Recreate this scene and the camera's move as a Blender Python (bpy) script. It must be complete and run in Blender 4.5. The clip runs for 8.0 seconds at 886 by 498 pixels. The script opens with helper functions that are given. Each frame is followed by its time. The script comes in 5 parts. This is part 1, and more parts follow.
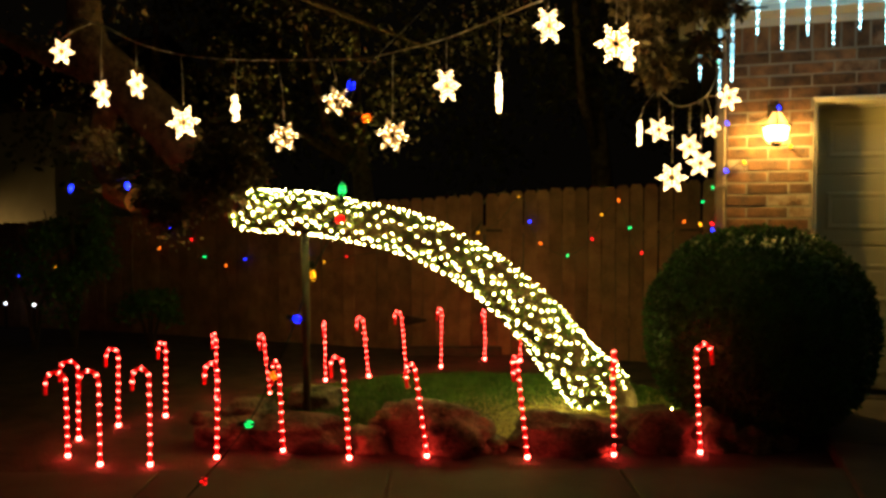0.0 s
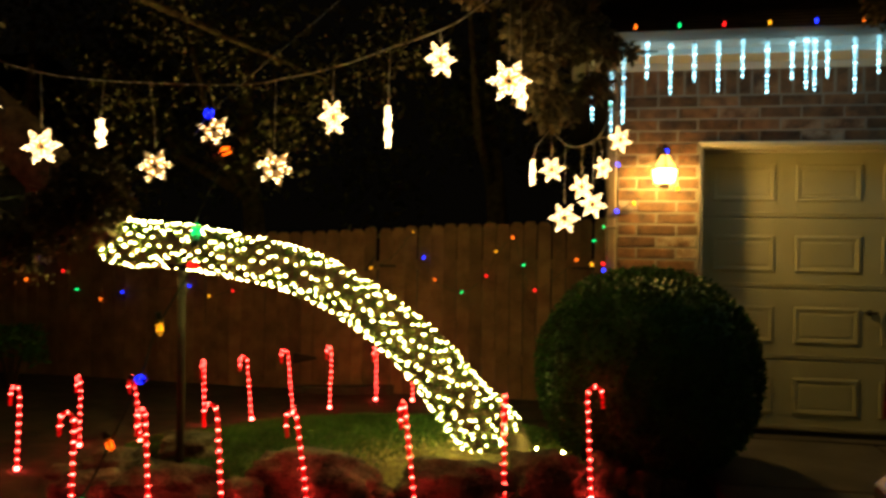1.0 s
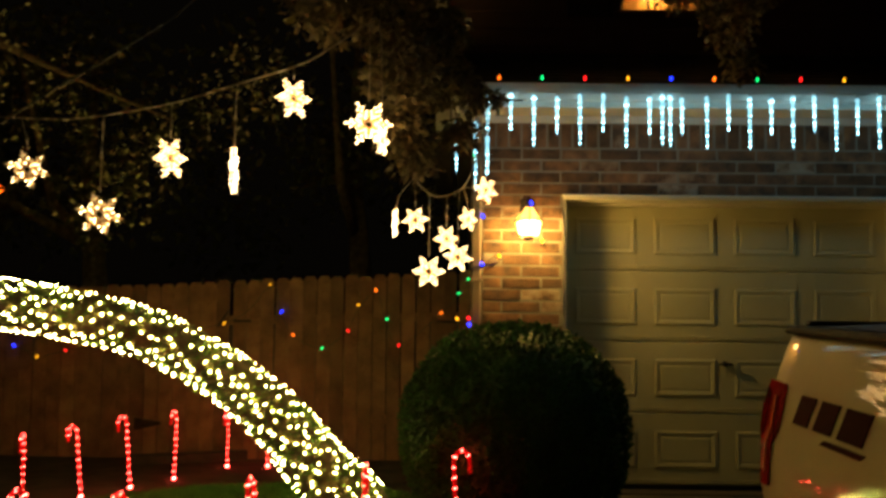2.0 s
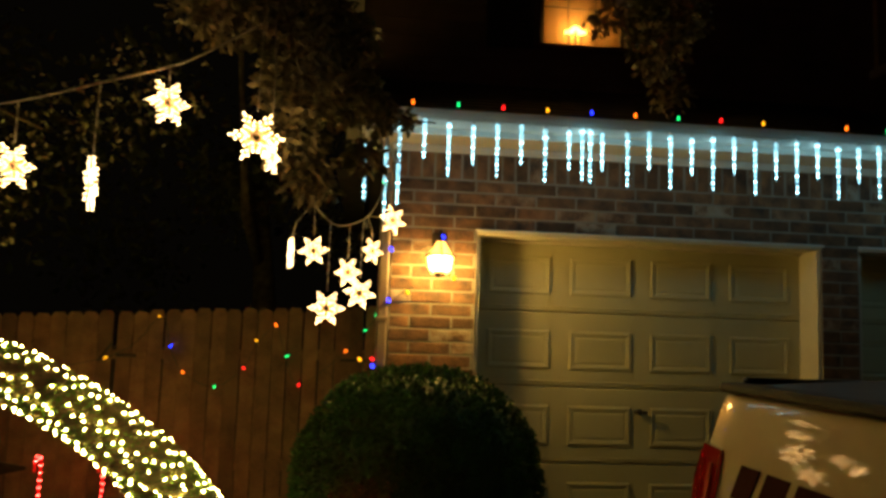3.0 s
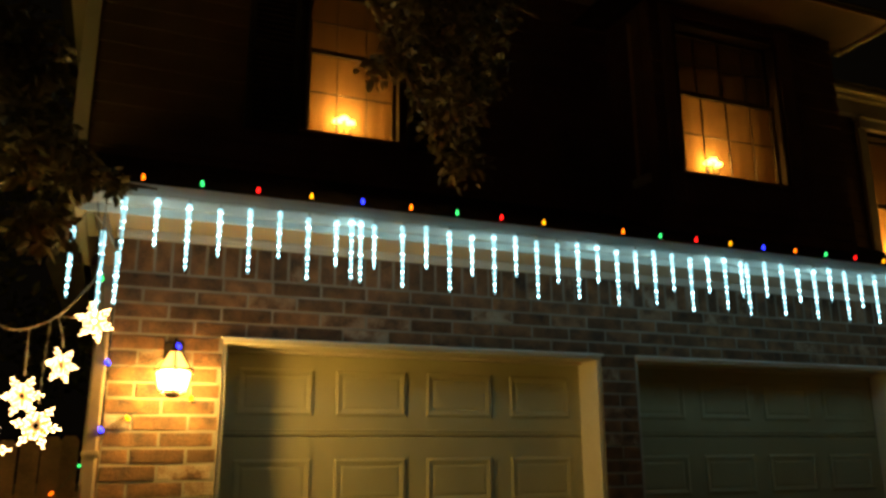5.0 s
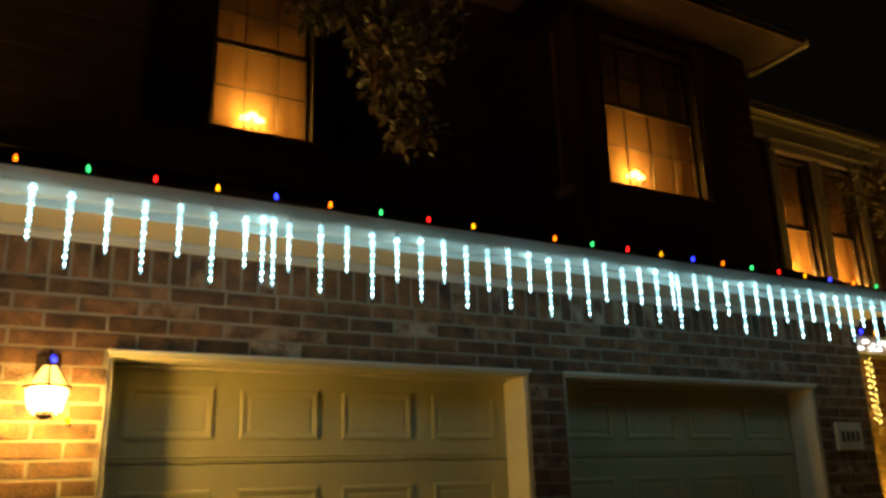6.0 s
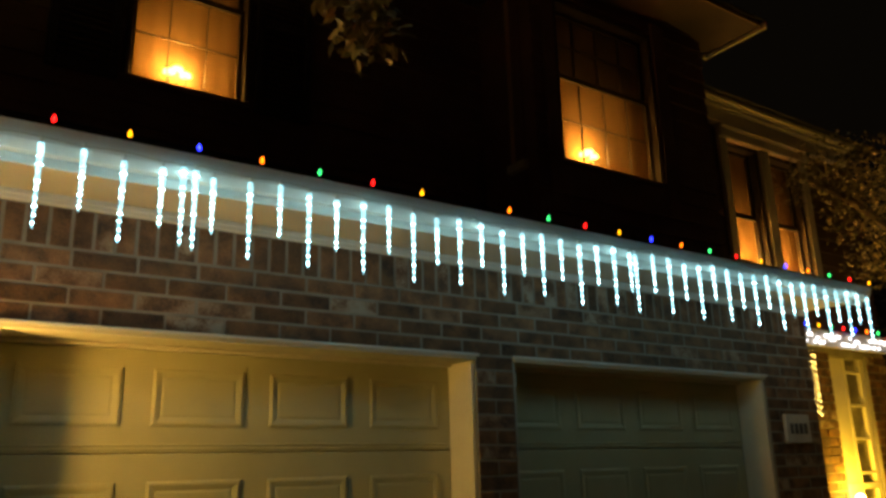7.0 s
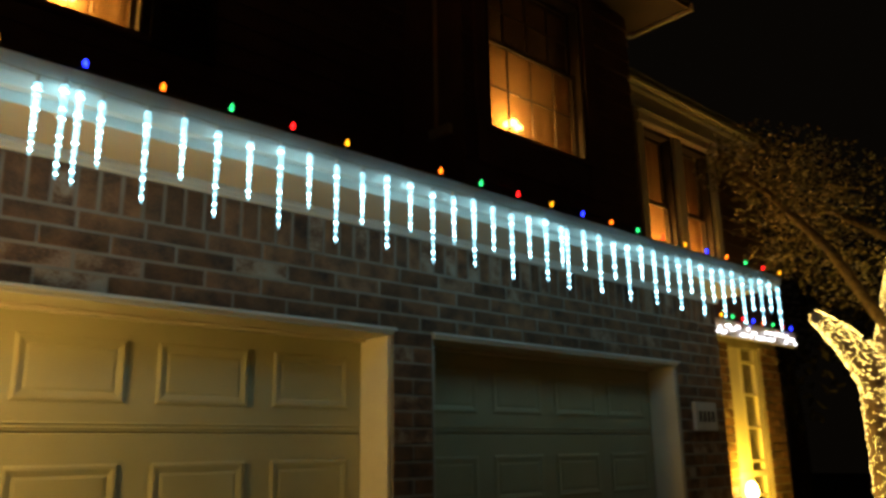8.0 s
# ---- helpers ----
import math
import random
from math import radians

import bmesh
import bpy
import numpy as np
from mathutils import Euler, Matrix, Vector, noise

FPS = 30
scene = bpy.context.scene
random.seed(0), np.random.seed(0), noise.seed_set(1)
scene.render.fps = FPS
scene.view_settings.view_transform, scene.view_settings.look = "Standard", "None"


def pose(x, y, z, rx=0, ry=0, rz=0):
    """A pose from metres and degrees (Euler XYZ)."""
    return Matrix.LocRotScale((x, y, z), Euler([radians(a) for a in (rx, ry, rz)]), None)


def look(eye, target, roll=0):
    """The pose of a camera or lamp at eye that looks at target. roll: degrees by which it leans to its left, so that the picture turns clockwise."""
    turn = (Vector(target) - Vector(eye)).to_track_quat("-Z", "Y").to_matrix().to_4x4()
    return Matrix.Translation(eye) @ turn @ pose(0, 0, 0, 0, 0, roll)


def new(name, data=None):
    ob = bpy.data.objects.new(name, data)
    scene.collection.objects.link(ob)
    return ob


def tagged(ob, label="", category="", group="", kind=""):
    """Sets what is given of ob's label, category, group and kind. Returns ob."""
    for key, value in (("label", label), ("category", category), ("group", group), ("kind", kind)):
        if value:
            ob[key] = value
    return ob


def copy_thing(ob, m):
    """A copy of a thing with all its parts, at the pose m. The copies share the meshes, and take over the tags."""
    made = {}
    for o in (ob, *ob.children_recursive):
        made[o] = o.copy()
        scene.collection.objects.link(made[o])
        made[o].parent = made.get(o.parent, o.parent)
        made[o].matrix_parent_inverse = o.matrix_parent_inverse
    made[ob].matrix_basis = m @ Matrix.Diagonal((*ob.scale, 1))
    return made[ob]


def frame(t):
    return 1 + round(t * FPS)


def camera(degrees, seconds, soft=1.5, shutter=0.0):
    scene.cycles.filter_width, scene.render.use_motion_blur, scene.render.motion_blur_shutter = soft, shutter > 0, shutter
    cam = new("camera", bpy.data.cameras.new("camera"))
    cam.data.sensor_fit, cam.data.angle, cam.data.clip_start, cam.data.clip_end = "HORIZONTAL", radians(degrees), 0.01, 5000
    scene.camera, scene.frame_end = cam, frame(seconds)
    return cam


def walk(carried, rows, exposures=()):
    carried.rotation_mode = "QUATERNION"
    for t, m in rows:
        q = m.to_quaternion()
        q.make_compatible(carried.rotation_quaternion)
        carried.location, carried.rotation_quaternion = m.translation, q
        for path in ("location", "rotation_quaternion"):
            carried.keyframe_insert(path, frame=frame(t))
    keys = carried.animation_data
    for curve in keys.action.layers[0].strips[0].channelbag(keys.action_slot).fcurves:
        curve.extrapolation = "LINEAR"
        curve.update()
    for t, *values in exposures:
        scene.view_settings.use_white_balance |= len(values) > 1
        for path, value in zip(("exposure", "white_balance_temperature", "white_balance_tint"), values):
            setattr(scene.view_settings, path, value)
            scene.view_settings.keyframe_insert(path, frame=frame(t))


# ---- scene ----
cam = camera(58.5, 8.0, soft=3.0, shutter=0.35)
PATH = [
    (0, (0.235, 0.15, 1.346), (-0.38, 2.051, 1.248), -0.1),
    (0.5, (0.252, 0.242, 1.357), (-0.298, 2.163, 1.269), 0.4),
    (1, (0.234, 0.35, 1.38), (-0.133, 2.316, 1.364), 0.9),
    (1.5, (0.212, 0.47, 1.39), (0.036, 2.462, 1.424), 0.7),
    (2.8, (0.274, 0.943, 1.427), (0.412, 2.926, 1.646), 1.6),
    (3, (0.283, 1.016, 1.433), (0.465, 2.996, 1.642), 2.0),
    (3.5, (0.279, 1.214, 1.471), (0.662, 3.16, 1.728), 1.3),
    (4, (0.375, 1.402, 1.485), (0.922, 3.292, 1.842), 1.1),
    (4.5, (0.45, 1.557, 1.524), (1.113, 3.387, 1.985), 0.7),
    (4.7, (0.461, 1.645, 1.52), (1.149, 3.461, 1.999), 0.2),
    (5.8, (0.52, 2.129, 1.499), (1.423, 3.829, 2.043), -1.3),
    (6, (0.531, 2.217, 1.495), (1.483, 3.885, 2.052), -1.6),
    (6.5, (0.64, 2.437, 1.518), (1.661, 4.066, 2.069), -1.3),
    (7, (0.704, 2.619, 1.49), (1.797, 4.204, 2.028), -1.5),
    (7.5, (0.731, 2.874, 1.506), (1.909, 4.405, 2.025), -1.9),
    (8, (0.825, 3.078, 1.503), (2.144, 4.497, 1.998), -0.9),
]
walk(cam, [(t, look(eye, target, roll)) for t, eye, target, roll in PATH], exposures=((0, 0.03, 6600, 9), (1.5, -0.12, 6500, 10), (3.0, -0.05, 6700, 9), (3.5, 0.05, 6600, 10), (4.5, 0.12, 7250, 12), (6.0, 0.42, 7300, 12), (7.0, 0.46, 7300, 12), (8.0, 0.48, 6750, 14)))

# ---- night sky and lamps ----
world = bpy.data.worlds.new("night")
scene.world = world
world.use_nodes = True
world.node_tree.nodes["Background"].inputs[0].default_value = (1.0, 0.76, 0.48, 1)
world.node_tree.nodes["Background"].inputs[1].default_value = 0.0015


def lamp(name, place, watts, color, radius):
    data = bpy.data.lights.new(name, "POINT")
    data.energy, data.color, data.shadow_soft_size = watts, color, radius
    ob = new(name, data)
    ob.location = place
    return ob


LAMP = (0.742, 6.175, 1.895)
lamp("lantern_light", LAMP, 50.0, (1.0, 0.6, 0.12), 0.065)


# ---- materials ----
def nodes_of(name):
    m = bpy.data.materials.new(name)
    m.use_nodes = True
    nt = m.node_tree
    return m, nt, nt.nodes["Principled BSDF"]


def surface(name, a, b, rough=0.8, scale=8.0, fine=90.0, bump=0.3, metal=0.0, spread=0.0, island=False, coat=0.0, depth=0.01, wash=False):
    """Two colours mixed at two scales, with fine relief; spread varies the brightness from piece to piece."""
    m, nt, p = nodes_of(name)
    N, L = nt.nodes.new, nt.links.new
    tc = N("ShaderNodeTexCoord")
    n1, n2 = N("ShaderNodeTexNoise"), N("ShaderNodeTexNoise")
    for n, sc, det in ((n1, scale, 5), (n2, fine, 3)):
        n.inputs["Scale"].default_value, n.inputs["Detail"].default_value = sc, det
        if spread and not island:
            info, shift, move = N("ShaderNodeObjectInfo"), N("ShaderNodeMath"), N("ShaderNodeVectorMath")
            shift.operation, move.operation = "MULTIPLY", "ADD"
            shift.inputs[1].default_value = 40.0
            L(info.outputs["Random"], shift.inputs[0])
            L(tc.outputs["Object"], move.inputs[0])
            L(shift.outputs[0], move.inputs[1])
            L(move.outputs[0], n.inputs["Vector"])
        else:
            L(tc.outputs["Object"], n.inputs["Vector"])
    add = N("ShaderNodeMath")
    add.operation = "MULTIPLY_ADD"
    add.inputs[1].default_value = 0.45
    L(n2.outputs["Fac"], add.inputs[0])
    L(n1.outputs["Fac"], add.inputs[2])
    ramp = N("ShaderNodeValToRGB")
    ramp.color_ramp.elements[0].position, ramp.color_ramp.elements[1].position = 0.5, 0.95
    ramp.color_ramp.elements[0].color, ramp.color_ramp.elements[1].color = (*a, 1), (*b, 1)
    L(add.outputs[0], ramp.inputs["Fac"])
    out = ramp.outputs["Color"]
    if spread:
        hsv = N("ShaderNodeHueSaturation")
        rng = N("ShaderNodeMapRange")
        rng.inputs["To Min"].default_value, rng.inputs["To Max"].default_value = 1 - spread, 1 + spread
        if island:
            g = N("ShaderNodeNewGeometry")
            L(g.outputs["Random Per Island"], rng.inputs["Value"])
        else:
            g = N("ShaderNodeObjectInfo")
            L(g.outputs["Random"], rng.inputs["Value"])
        L(rng.outputs[0], hsv.inputs["Value"])
        L(out, hsv.inputs["Color"])
        out = hsv.outputs["Color"]
    if wash:
        # pale lime smears on a few of the pieces
        few, lime, both, mix = N("ShaderNodeMapRange"), N("ShaderNodeMapRange"), N("ShaderNodeMath"), N("ShaderNodeMix")
        few.inputs["From Min"].default_value, few.inputs["From Max"].default_value = 0.86, 0.95
        lime.inputs["From Min"].default_value, lime.inputs["From Max"].default_value = 0.66, 0.86
        both.operation, mix.data_type = "MULTIPLY", "RGBA"
        L(info.outputs["Random"], few.inputs["Value"])
        L(add.outputs[0], lime.inputs["Value"])
        L(few.outputs[0], both.inputs[0])
        L(lime.outputs[0], both.inputs[1])
        L(both.outputs[0], mix.inputs["Factor"])
        L(out, mix.inputs[6])
        mix.inputs[7].default_value = (0.4, 0.34, 0.27, 1)
        out = mix.outputs[2]
    L(out, p.inputs["Base Color"])
    p.inputs["Roughness"].default_value, p.inputs["Metallic"].default_value = rough, metal
    p.inputs["Coat Weight"].default_value, p.inputs["Coat Roughness"].default_value = coat, 0.03
    if bump:
        bp = N("ShaderNodeBump")
        bp.inputs["Strength"].default_value, bp.inputs["Distance"].default_value = bump, depth
        L(add.outputs[0], bp.inputs["Height"])
        L(bp.outputs[0], p.inputs["Normal"])
    return m


def glow(name, color, strength):
    m, nt, p = nodes_of(name)
    p.inputs["Base Color"].default_value = (*[min(1, c) for c in color], 1)
    p.inputs["Emission Color"].default_value = (*color, 1)
    p.inputs["Emission Strength"].default_value = strength
    p.inputs["Roughness"].default_value = 0.3
    return m


def sparkling(name, color, low, high, scale):
    """Light that is stronger in spots, as of many small bulbs inside clear plastic."""
    m = glow(name, color, high)
    nt = m.node_tree
    tc, n, r = nt.nodes.new("ShaderNodeTexCoord"), nt.nodes.new("ShaderNodeTexNoise"), nt.nodes.new("ShaderNodeMapRange")
    n.inputs["Scale"].default_value = scale
    r.inputs["From Min"].default_value, r.inputs["From Max"].default_value = 0.38, 0.62
    r.inputs["To Min"].default_value, r.inputs["To Max"].default_value = low, high
    nt.links.new(tc.outputs["Object"], n.inputs["Vector"])
    nt.links.new(n.outputs["Fac"], r.inputs["Value"])
    nt.links.new(r.outputs[0], nt.nodes["Principled BSDF"].inputs["Emission Strength"])
    return m


def clear(name, color, rough=0.02, ior=1.45):
    m, nt, p = nodes_of(name)
    p.inputs["Base Color"].default_value = (*color, 1)
    p.inputs["Transmission Weight"].default_value, p.inputs["Roughness"].default_value, p.inputs["IOR"].default_value = 1.0, rough, ior
    return m


SOIL = surface("soil_mulch", (0.022, 0.016, 0.012), (0.075, 0.05, 0.034), 0.95, 5, 70, 1.0, depth=0.03)
CONCRETE = surface("concrete", (0.036, 0.031, 0.024), (0.085, 0.072, 0.056), 0.85, 2.5, 120, 0.35, spread=0.15, depth=0.005)
GRASS = surface("grass_blades", (0.035, 0.1, 0.012), (0.1, 0.2, 0.03), 0.6, 6, 40, 0, spread=0.4, island=True)
STRAW = surface("dry_straw", (0.42, 0.34, 0.1), (0.6, 0.5, 0.18), 0.8, 6, 40, 0, spread=0.35, island=True)
ROCK = surface("limestone_boulder", (0.025, 0.02, 0.016), (0.25, 0.195, 0.14), 0.95, 7, 48, 1.0, spread=0.3, depth=0.05)
BRICK = surface("brick", (0.048, 0.033, 0.027), (0.29, 0.145, 0.07), 0.9, 9, 110, 0.9, spread=0.38, depth=0.01, wash=True)
MORTAR = surface("mortar", (0.21, 0.185, 0.15), (0.34, 0.305, 0.255), 0.95, 6, 150, 0.4, depth=0.004)
CREAM = surface("cream_paint", (0.62, 0.56, 0.44), (0.72, 0.66, 0.53), 0.5, 3, 60, 0.08, depth=0.003)
TRIM = surface("white_trim_paint", (0.68, 0.66, 0.6), (0.78, 0.76, 0.7), 0.45, 3, 80, 0.08, depth=0.003)
DOORPAINT = surface("garage_door_paint", (0.47, 0.445, 0.27), (0.56, 0.53, 0.33), 0.42, 2.5, 160, 0.12, depth=0.002)
TAN = surface("tan_metal_paint", (0.2, 0.14, 0.1), (0.28, 0.2, 0.14), 0.6, 3, 60, 0.1)
# near-black brown: the shade under the bay roof is put into this paint
EAVE = surface("shaded_soffit_brown", (0.045, 0.026, 0.016), (0.075, 0.045, 0.028), 0.7, 3, 60, 0.1)
SIDING = surface("brown_siding", (0.12, 0.07, 0.046), (0.19, 0.11, 0.075), 0.7, 3, 60, 0.2, depth=0.004)
SHUTTER = surface("dark_shutter", (0.022, 0.018, 0.016), (0.045, 0.036, 0.03), 0.5, 5, 60, 0.1)
SHINGLE = surface("asphalt_shingle", (0.02, 0.018, 0.016), (0.06, 0.052, 0.045), 0.95, 9, 160, 0.9, spread=0.25, island=True, depth=0.01)
FENCE = surface("cedar_picket", (0.112, 0.054, 0.03), (0.26, 0.134, 0.072), 0.85, 5, 60, 0.5, spread=0.3, depth=0.006)
BARK = surface("oak_bark", (0.09, 0.062, 0.04), (0.27, 0.19, 0.11), 0.95, 14, 60, 1.0, depth=0.03)
# darker copy of the oak leaf: the far trees' shade is in its colour
FAR_LEAF = surface("shaded_far_leaf", (0.03, 0.038, 0.015), (0.11, 0.1, 0.045), 0.7, 8, 40, 0, spread=0.5, island=True)
LEAF = surface("oak_leaf", (0.09, 0.095, 0.04), (0.38, 0.32, 0.16), 0.5, 8, 40, 0, spread=0.5, island=True)
BOX = surface("boxwood_leaf", (0.008, 0.046, 0.005), (0.037, 0.145, 0.017), 0.6, 8, 40, 0, spread=0.5, island=True)
IVY = surface("trunk_net_green", (0.05, 0.12, 0.008), (0.15, 0.26, 0.025), 0.7, 14, 70, 0.8, depth=0.02)
CORD = surface("green_cord", (0.012, 0.03, 0.014), (0.03, 0.05, 0.025), 0.5, 20, 90, 0)
ROPE = surface("white_cord", (0.5, 0.44, 0.34), (0.62, 0.56, 0.44), 0.7, 20, 120, 0.2)
IRON = surface("dark_metal", (0.03, 0.024, 0.02), (0.075, 0.055, 0.04), 0.5, 12, 90, 0.2, metal=0.8)
DARK_WOOD = surface("prop_post_wood", (0.022, 0.016, 0.012), (0.06, 0.042, 0.028), 0.8, 9, 90, 0.4)
# white paint tinted tan: the warm lamplight on it is in the colour
PAINT = surface("warm_tinted_car_paint", (0.57, 0.47, 0.26), (0.62, 0.51, 0.29), 0.6, 2, 40, 0.0, coat=1.0)
RUBBER = surface("black_rubber", (0.012, 0.012, 0.013), (0.03, 0.03, 0.03), 0.75, 12, 90, 0.3)
VINYL = surface("black_vinyl_cover", (0.012, 0.015, 0.02), (0.03, 0.036, 0.045), 0.6, 6, 200, 0.2, depth=0.003)
DECAL = surface("dark_red_decal", (0.035, 0.004, 0.003), (0.06, 0.006, 0.004), 0.9, 6, 40, 0)
DECAL.node_tree.nodes["Principled BSDF"].inputs["Specular IOR Level"].default_value = 0.1
TAILRED = surface("tail_lamp_red", (0.34, 0.012, 0.01), (0.45, 0.02, 0.015), 0.12, 6, 40, 0, coat=1.0)
TAILPALE = surface("tail_lamp_strip", (0.6, 0.12, 0.06), (0.7, 0.16, 0.08), 0.2, 6, 40, 0, coat=1.0)
CHROME = surface("steel", (0.5, 0.5, 0.5), (0.6, 0.6, 0.6), 0.2, 6, 60, 0, metal=1.0)
CURTAIN = surface("sheer_curtain", (0.6, 0.4, 0.2), (0.72, 0.5, 0.26), 0.9, 3, 90, 0.2)
# half-transparent dark sheets, added only to dim the lit sashes
DIMMER = surface("dark_dimmer_sheet", (0.02, 0.014, 0.01), (0.04, 0.03, 0.02), 0.5, 9, 200, 0.1)
DIMMER.node_tree.nodes["Principled BSDF"].inputs["Alpha"].default_value = 0.7
THIN_DIMMER = surface("thin_dimmer_sheet", (0.02, 0.014, 0.01), (0.04, 0.03, 0.02), 0.5, 9, 200, 0.1)
THIN_DIMMER.node_tree.nodes["Principled BSDF"].inputs["Alpha"].default_value = 0.36
STONE = surface("cast_stone_plaque", (0.5, 0.47, 0.42), (0.62, 0.59, 0.53), 0.8, 9, 120, 0.3)
INK = surface("dark_inlay", (0.06, 0.05, 0.045), (0.1, 0.09, 0.08), 0.7, 9, 90, 0)
GLASS = clear("window_glass", (0.95, 0.93, 0.9))
BULBGLASS = {"blue": clear("blue_bulb_glass", (0.25, 0.35, 1.0)), "orange": clear("orange_bulb_glass", (1.0, 0.5, 0.2)), "green": clear("green_bulb_glass", (0.3, 1.0, 0.6)), "red": clear("red_bulb_glass", (1.0, 0.4, 0.35)), "yellow": clear("yellow_bulb_glass", (1.0, 0.85, 0.4))}
REDLENS = clear("red_lens", (0.75, 0.02, 0.02), 0.08)
LAMPGLASS = glow("lantern_glass", (1.0, 0.6, 0.18), 26.0)
SHADEGLASS = glow("lantern_shade_glass", (1.0, 0.62, 0.2), 1.5)
for shade_node in SHADEGLASS.node_tree.nodes:
    if shade_node.type == "BSDF_PRINCIPLED":
        shade_node.inputs["Alpha"].default_value = 0.6
CANDLE = glow("candle_bulb", (1.0, 0.47, 0.09), 150.0)
MINI = glow("mini_light_warm", (0.97, 0.9, 0.2), 300.0)
MINI2 = glow("mini_light_gold", (1.0, 0.7, 0.17), 26.0)
FLAKE = sparkling("snowflake_plastic", (1.0, 0.6, 0.19), 0.2, 1.7, 70.0)
FLAKE_DIM = sparkling("snowflake_plastic_weak", (1.0, 0.6, 0.2), 0.0, 0.7, 55.0)
FLAKELED = glow("snowflake_led", (1.0, 0.72, 0.34), 17.0)
ICE = sparkling("icicle_plastic", (0.34, 0.8, 1.0), 0.9, 2.4, 34.0)
ICELED = glow("icicle_led", (0.4, 0.84, 1.0), 15.5)
PORCHLED = glow("porch_led", (0.9, 0.92, 1.0), 6.0)
TUBE = glow("cane_red_tube", (1.0, 0.005, 0.007), 0.26)
CANELED = glow("cane_led", (1.0, 0.045, 0.034), 100.0)
# uneven emission here imitates glints in the facets of single bulbs
BULB = {
    "blue": sparkling("bulb_blue", (0.008, 0.02, 1.0), 2.25, 11.00, 110.0),
    "orange": sparkling("bulb_orange", (1.0, 0.16, 0.008), 1.17, 5.72, 110.0),
    "green": sparkling("bulb_green", (0.004, 0.9, 0.2), 0.72, 3.52, 110.0),
    "red": sparkling("bulb_red", (1.0, 0.012, 0.012), 1.08, 5.28, 110.0),
    "yellow": sparkling("bulb_yellow", (1.0, 0.42, 0.012), 0.81, 3.96, 110.0),
}


# ---- mesh helpers ----
class Shape:
    """Gathers vertices and faces of one mesh."""

    def __init__(self):
        self.v, self.f, self.smooth = [], [], False

    def add(self, verts, faces):
        k = len(self.v)
        self.v += [tuple(p) for p in verts]
        self.f += [tuple(i + k for i in f) for f in faces]
        return self

    def box(self, x0, x1, y0, y1, z0, z1, bevel=0.0):
        """A block; with a bevel its twelve edges are cut off."""
        if not bevel:
            v = [(x, y, z) for x in (x0, x1) for y in (y0, y1) for z in (z0, z1)]
            return self.add(v, [(0, 1, 3, 2), (4, 6, 7, 5), (0, 4, 5, 1), (2, 3, 7, 6), (0, 2, 6, 4), (1, 5, 7, 3)])
        b = min(bevel, (x1 - x0) / 2.2, (y1 - y0) / 2.2, (z1 - z0) / 2.2)
        bm = bmesh.new()
        bmesh.ops.create_cube(bm, size=1.0)
        for p in bm.verts:
            p.co = Vector(((x0 + x1) / 2 + p.co.x * (x1 - x0), (y0 + y1) / 2 + p.co.y * (y1 - y0), (z0 + z1) / 2 + p.co.z * (z1 - z0)))
        bmesh.ops.bevel(bm, geom=bm.edges[:], offset=b, segments=1, affect="EDGES")
        bm.verts.index_update()
        self.add([p.co for p in bm.verts], [[q.index for q in f.verts] for f in bm.faces])
        bm.free()
        return self

    def tube(self, pts, radii, seg=10, caps=True):
        """A round pipe along a line of points."""
        pts = [Vector(p) for p in pts]
        if not isinstance(radii, (list, tuple)):
            radii = [radii] * len(pts)
        side, verts, faces = None, [], []
        for i, p in enumerate(pts):
            d = (pts[min(i + 1, len(pts) - 1)] - pts[max(i - 1, 0)]).normalized()
            if side is None:
                side = d.orthogonal().normalized()
            side = (side - d * side.dot(d)).normalized()
            up = d.cross(side)
            verts += [p + radii[i] * (math.cos(a) * side + math.sin(a) * up) for a in (2 * math.pi * j / seg for j in range(seg))]
        for i in range(len(pts) - 1):
            for j in range(seg):
                a, b = i * seg + j, i * seg + (j + 1) % seg
                faces.append((a, b, b + seg, a + seg))
        if caps:
            faces.append(tuple(range(seg))[::-1])
            faces.append(tuple(range((len(pts) - 1) * seg, len(pts) * seg)))
        return self.add(verts, faces)

    def bead(self, c, r, stretch=1.0):
        x, y, z = c
        h = r * stretch
        v = [(x, y, z + h), (x, y, z - h)] + [(x + r * math.cos(a), y + r * math.sin(a), z) for a in (0, 1.5708, 3.1416, 4.7124)]
        return self.add(v, [(0, 2 + i, 2 + (i + 1) % 4) for i in range(4)] + [(1, 2 + (i + 1) % 4, 2 + i) for i in range(4)])

    def prism(self, outline, axis, a, b):
        """A flat outline of (u, v) pushed along an axis from a to b."""
        put = {"x": lambda u, v, w: (w, u, v), "y": lambda u, v, w: (u, w, v), "z": lambda u, v, w: (u, v, w)}[axis]
        n = len(outline)
        verts = [put(u, v, a) for u, v in outline] + [put(u, v, b) for u, v in outline]
        return self.add(verts, [tuple(range(n))[::-1], tuple(range(n, 2 * n))] + [(i, (i + 1) % n, n + (i + 1) % n, n + i) for i in range(n)])

    def mesh(self, name, material):
        me = bpy.data.meshes.new(name)
        me.from_pydata(self.v, [], self.f)
        bm = bmesh.new()
        bm.from_mesh(me)
        if len(bm.faces) < 4000:
            bmesh.ops.recalc_face_normals(bm, faces=bm.faces[:])
        bm.to_mesh(me)
        bm.free()
        me.materials.append(material)
        if self.smooth:
            me.polygons.foreach_set("use_smooth", [True] * len(me.polygons))
        return me


def rounded(shape):
    shape.smooth = True
    return shape


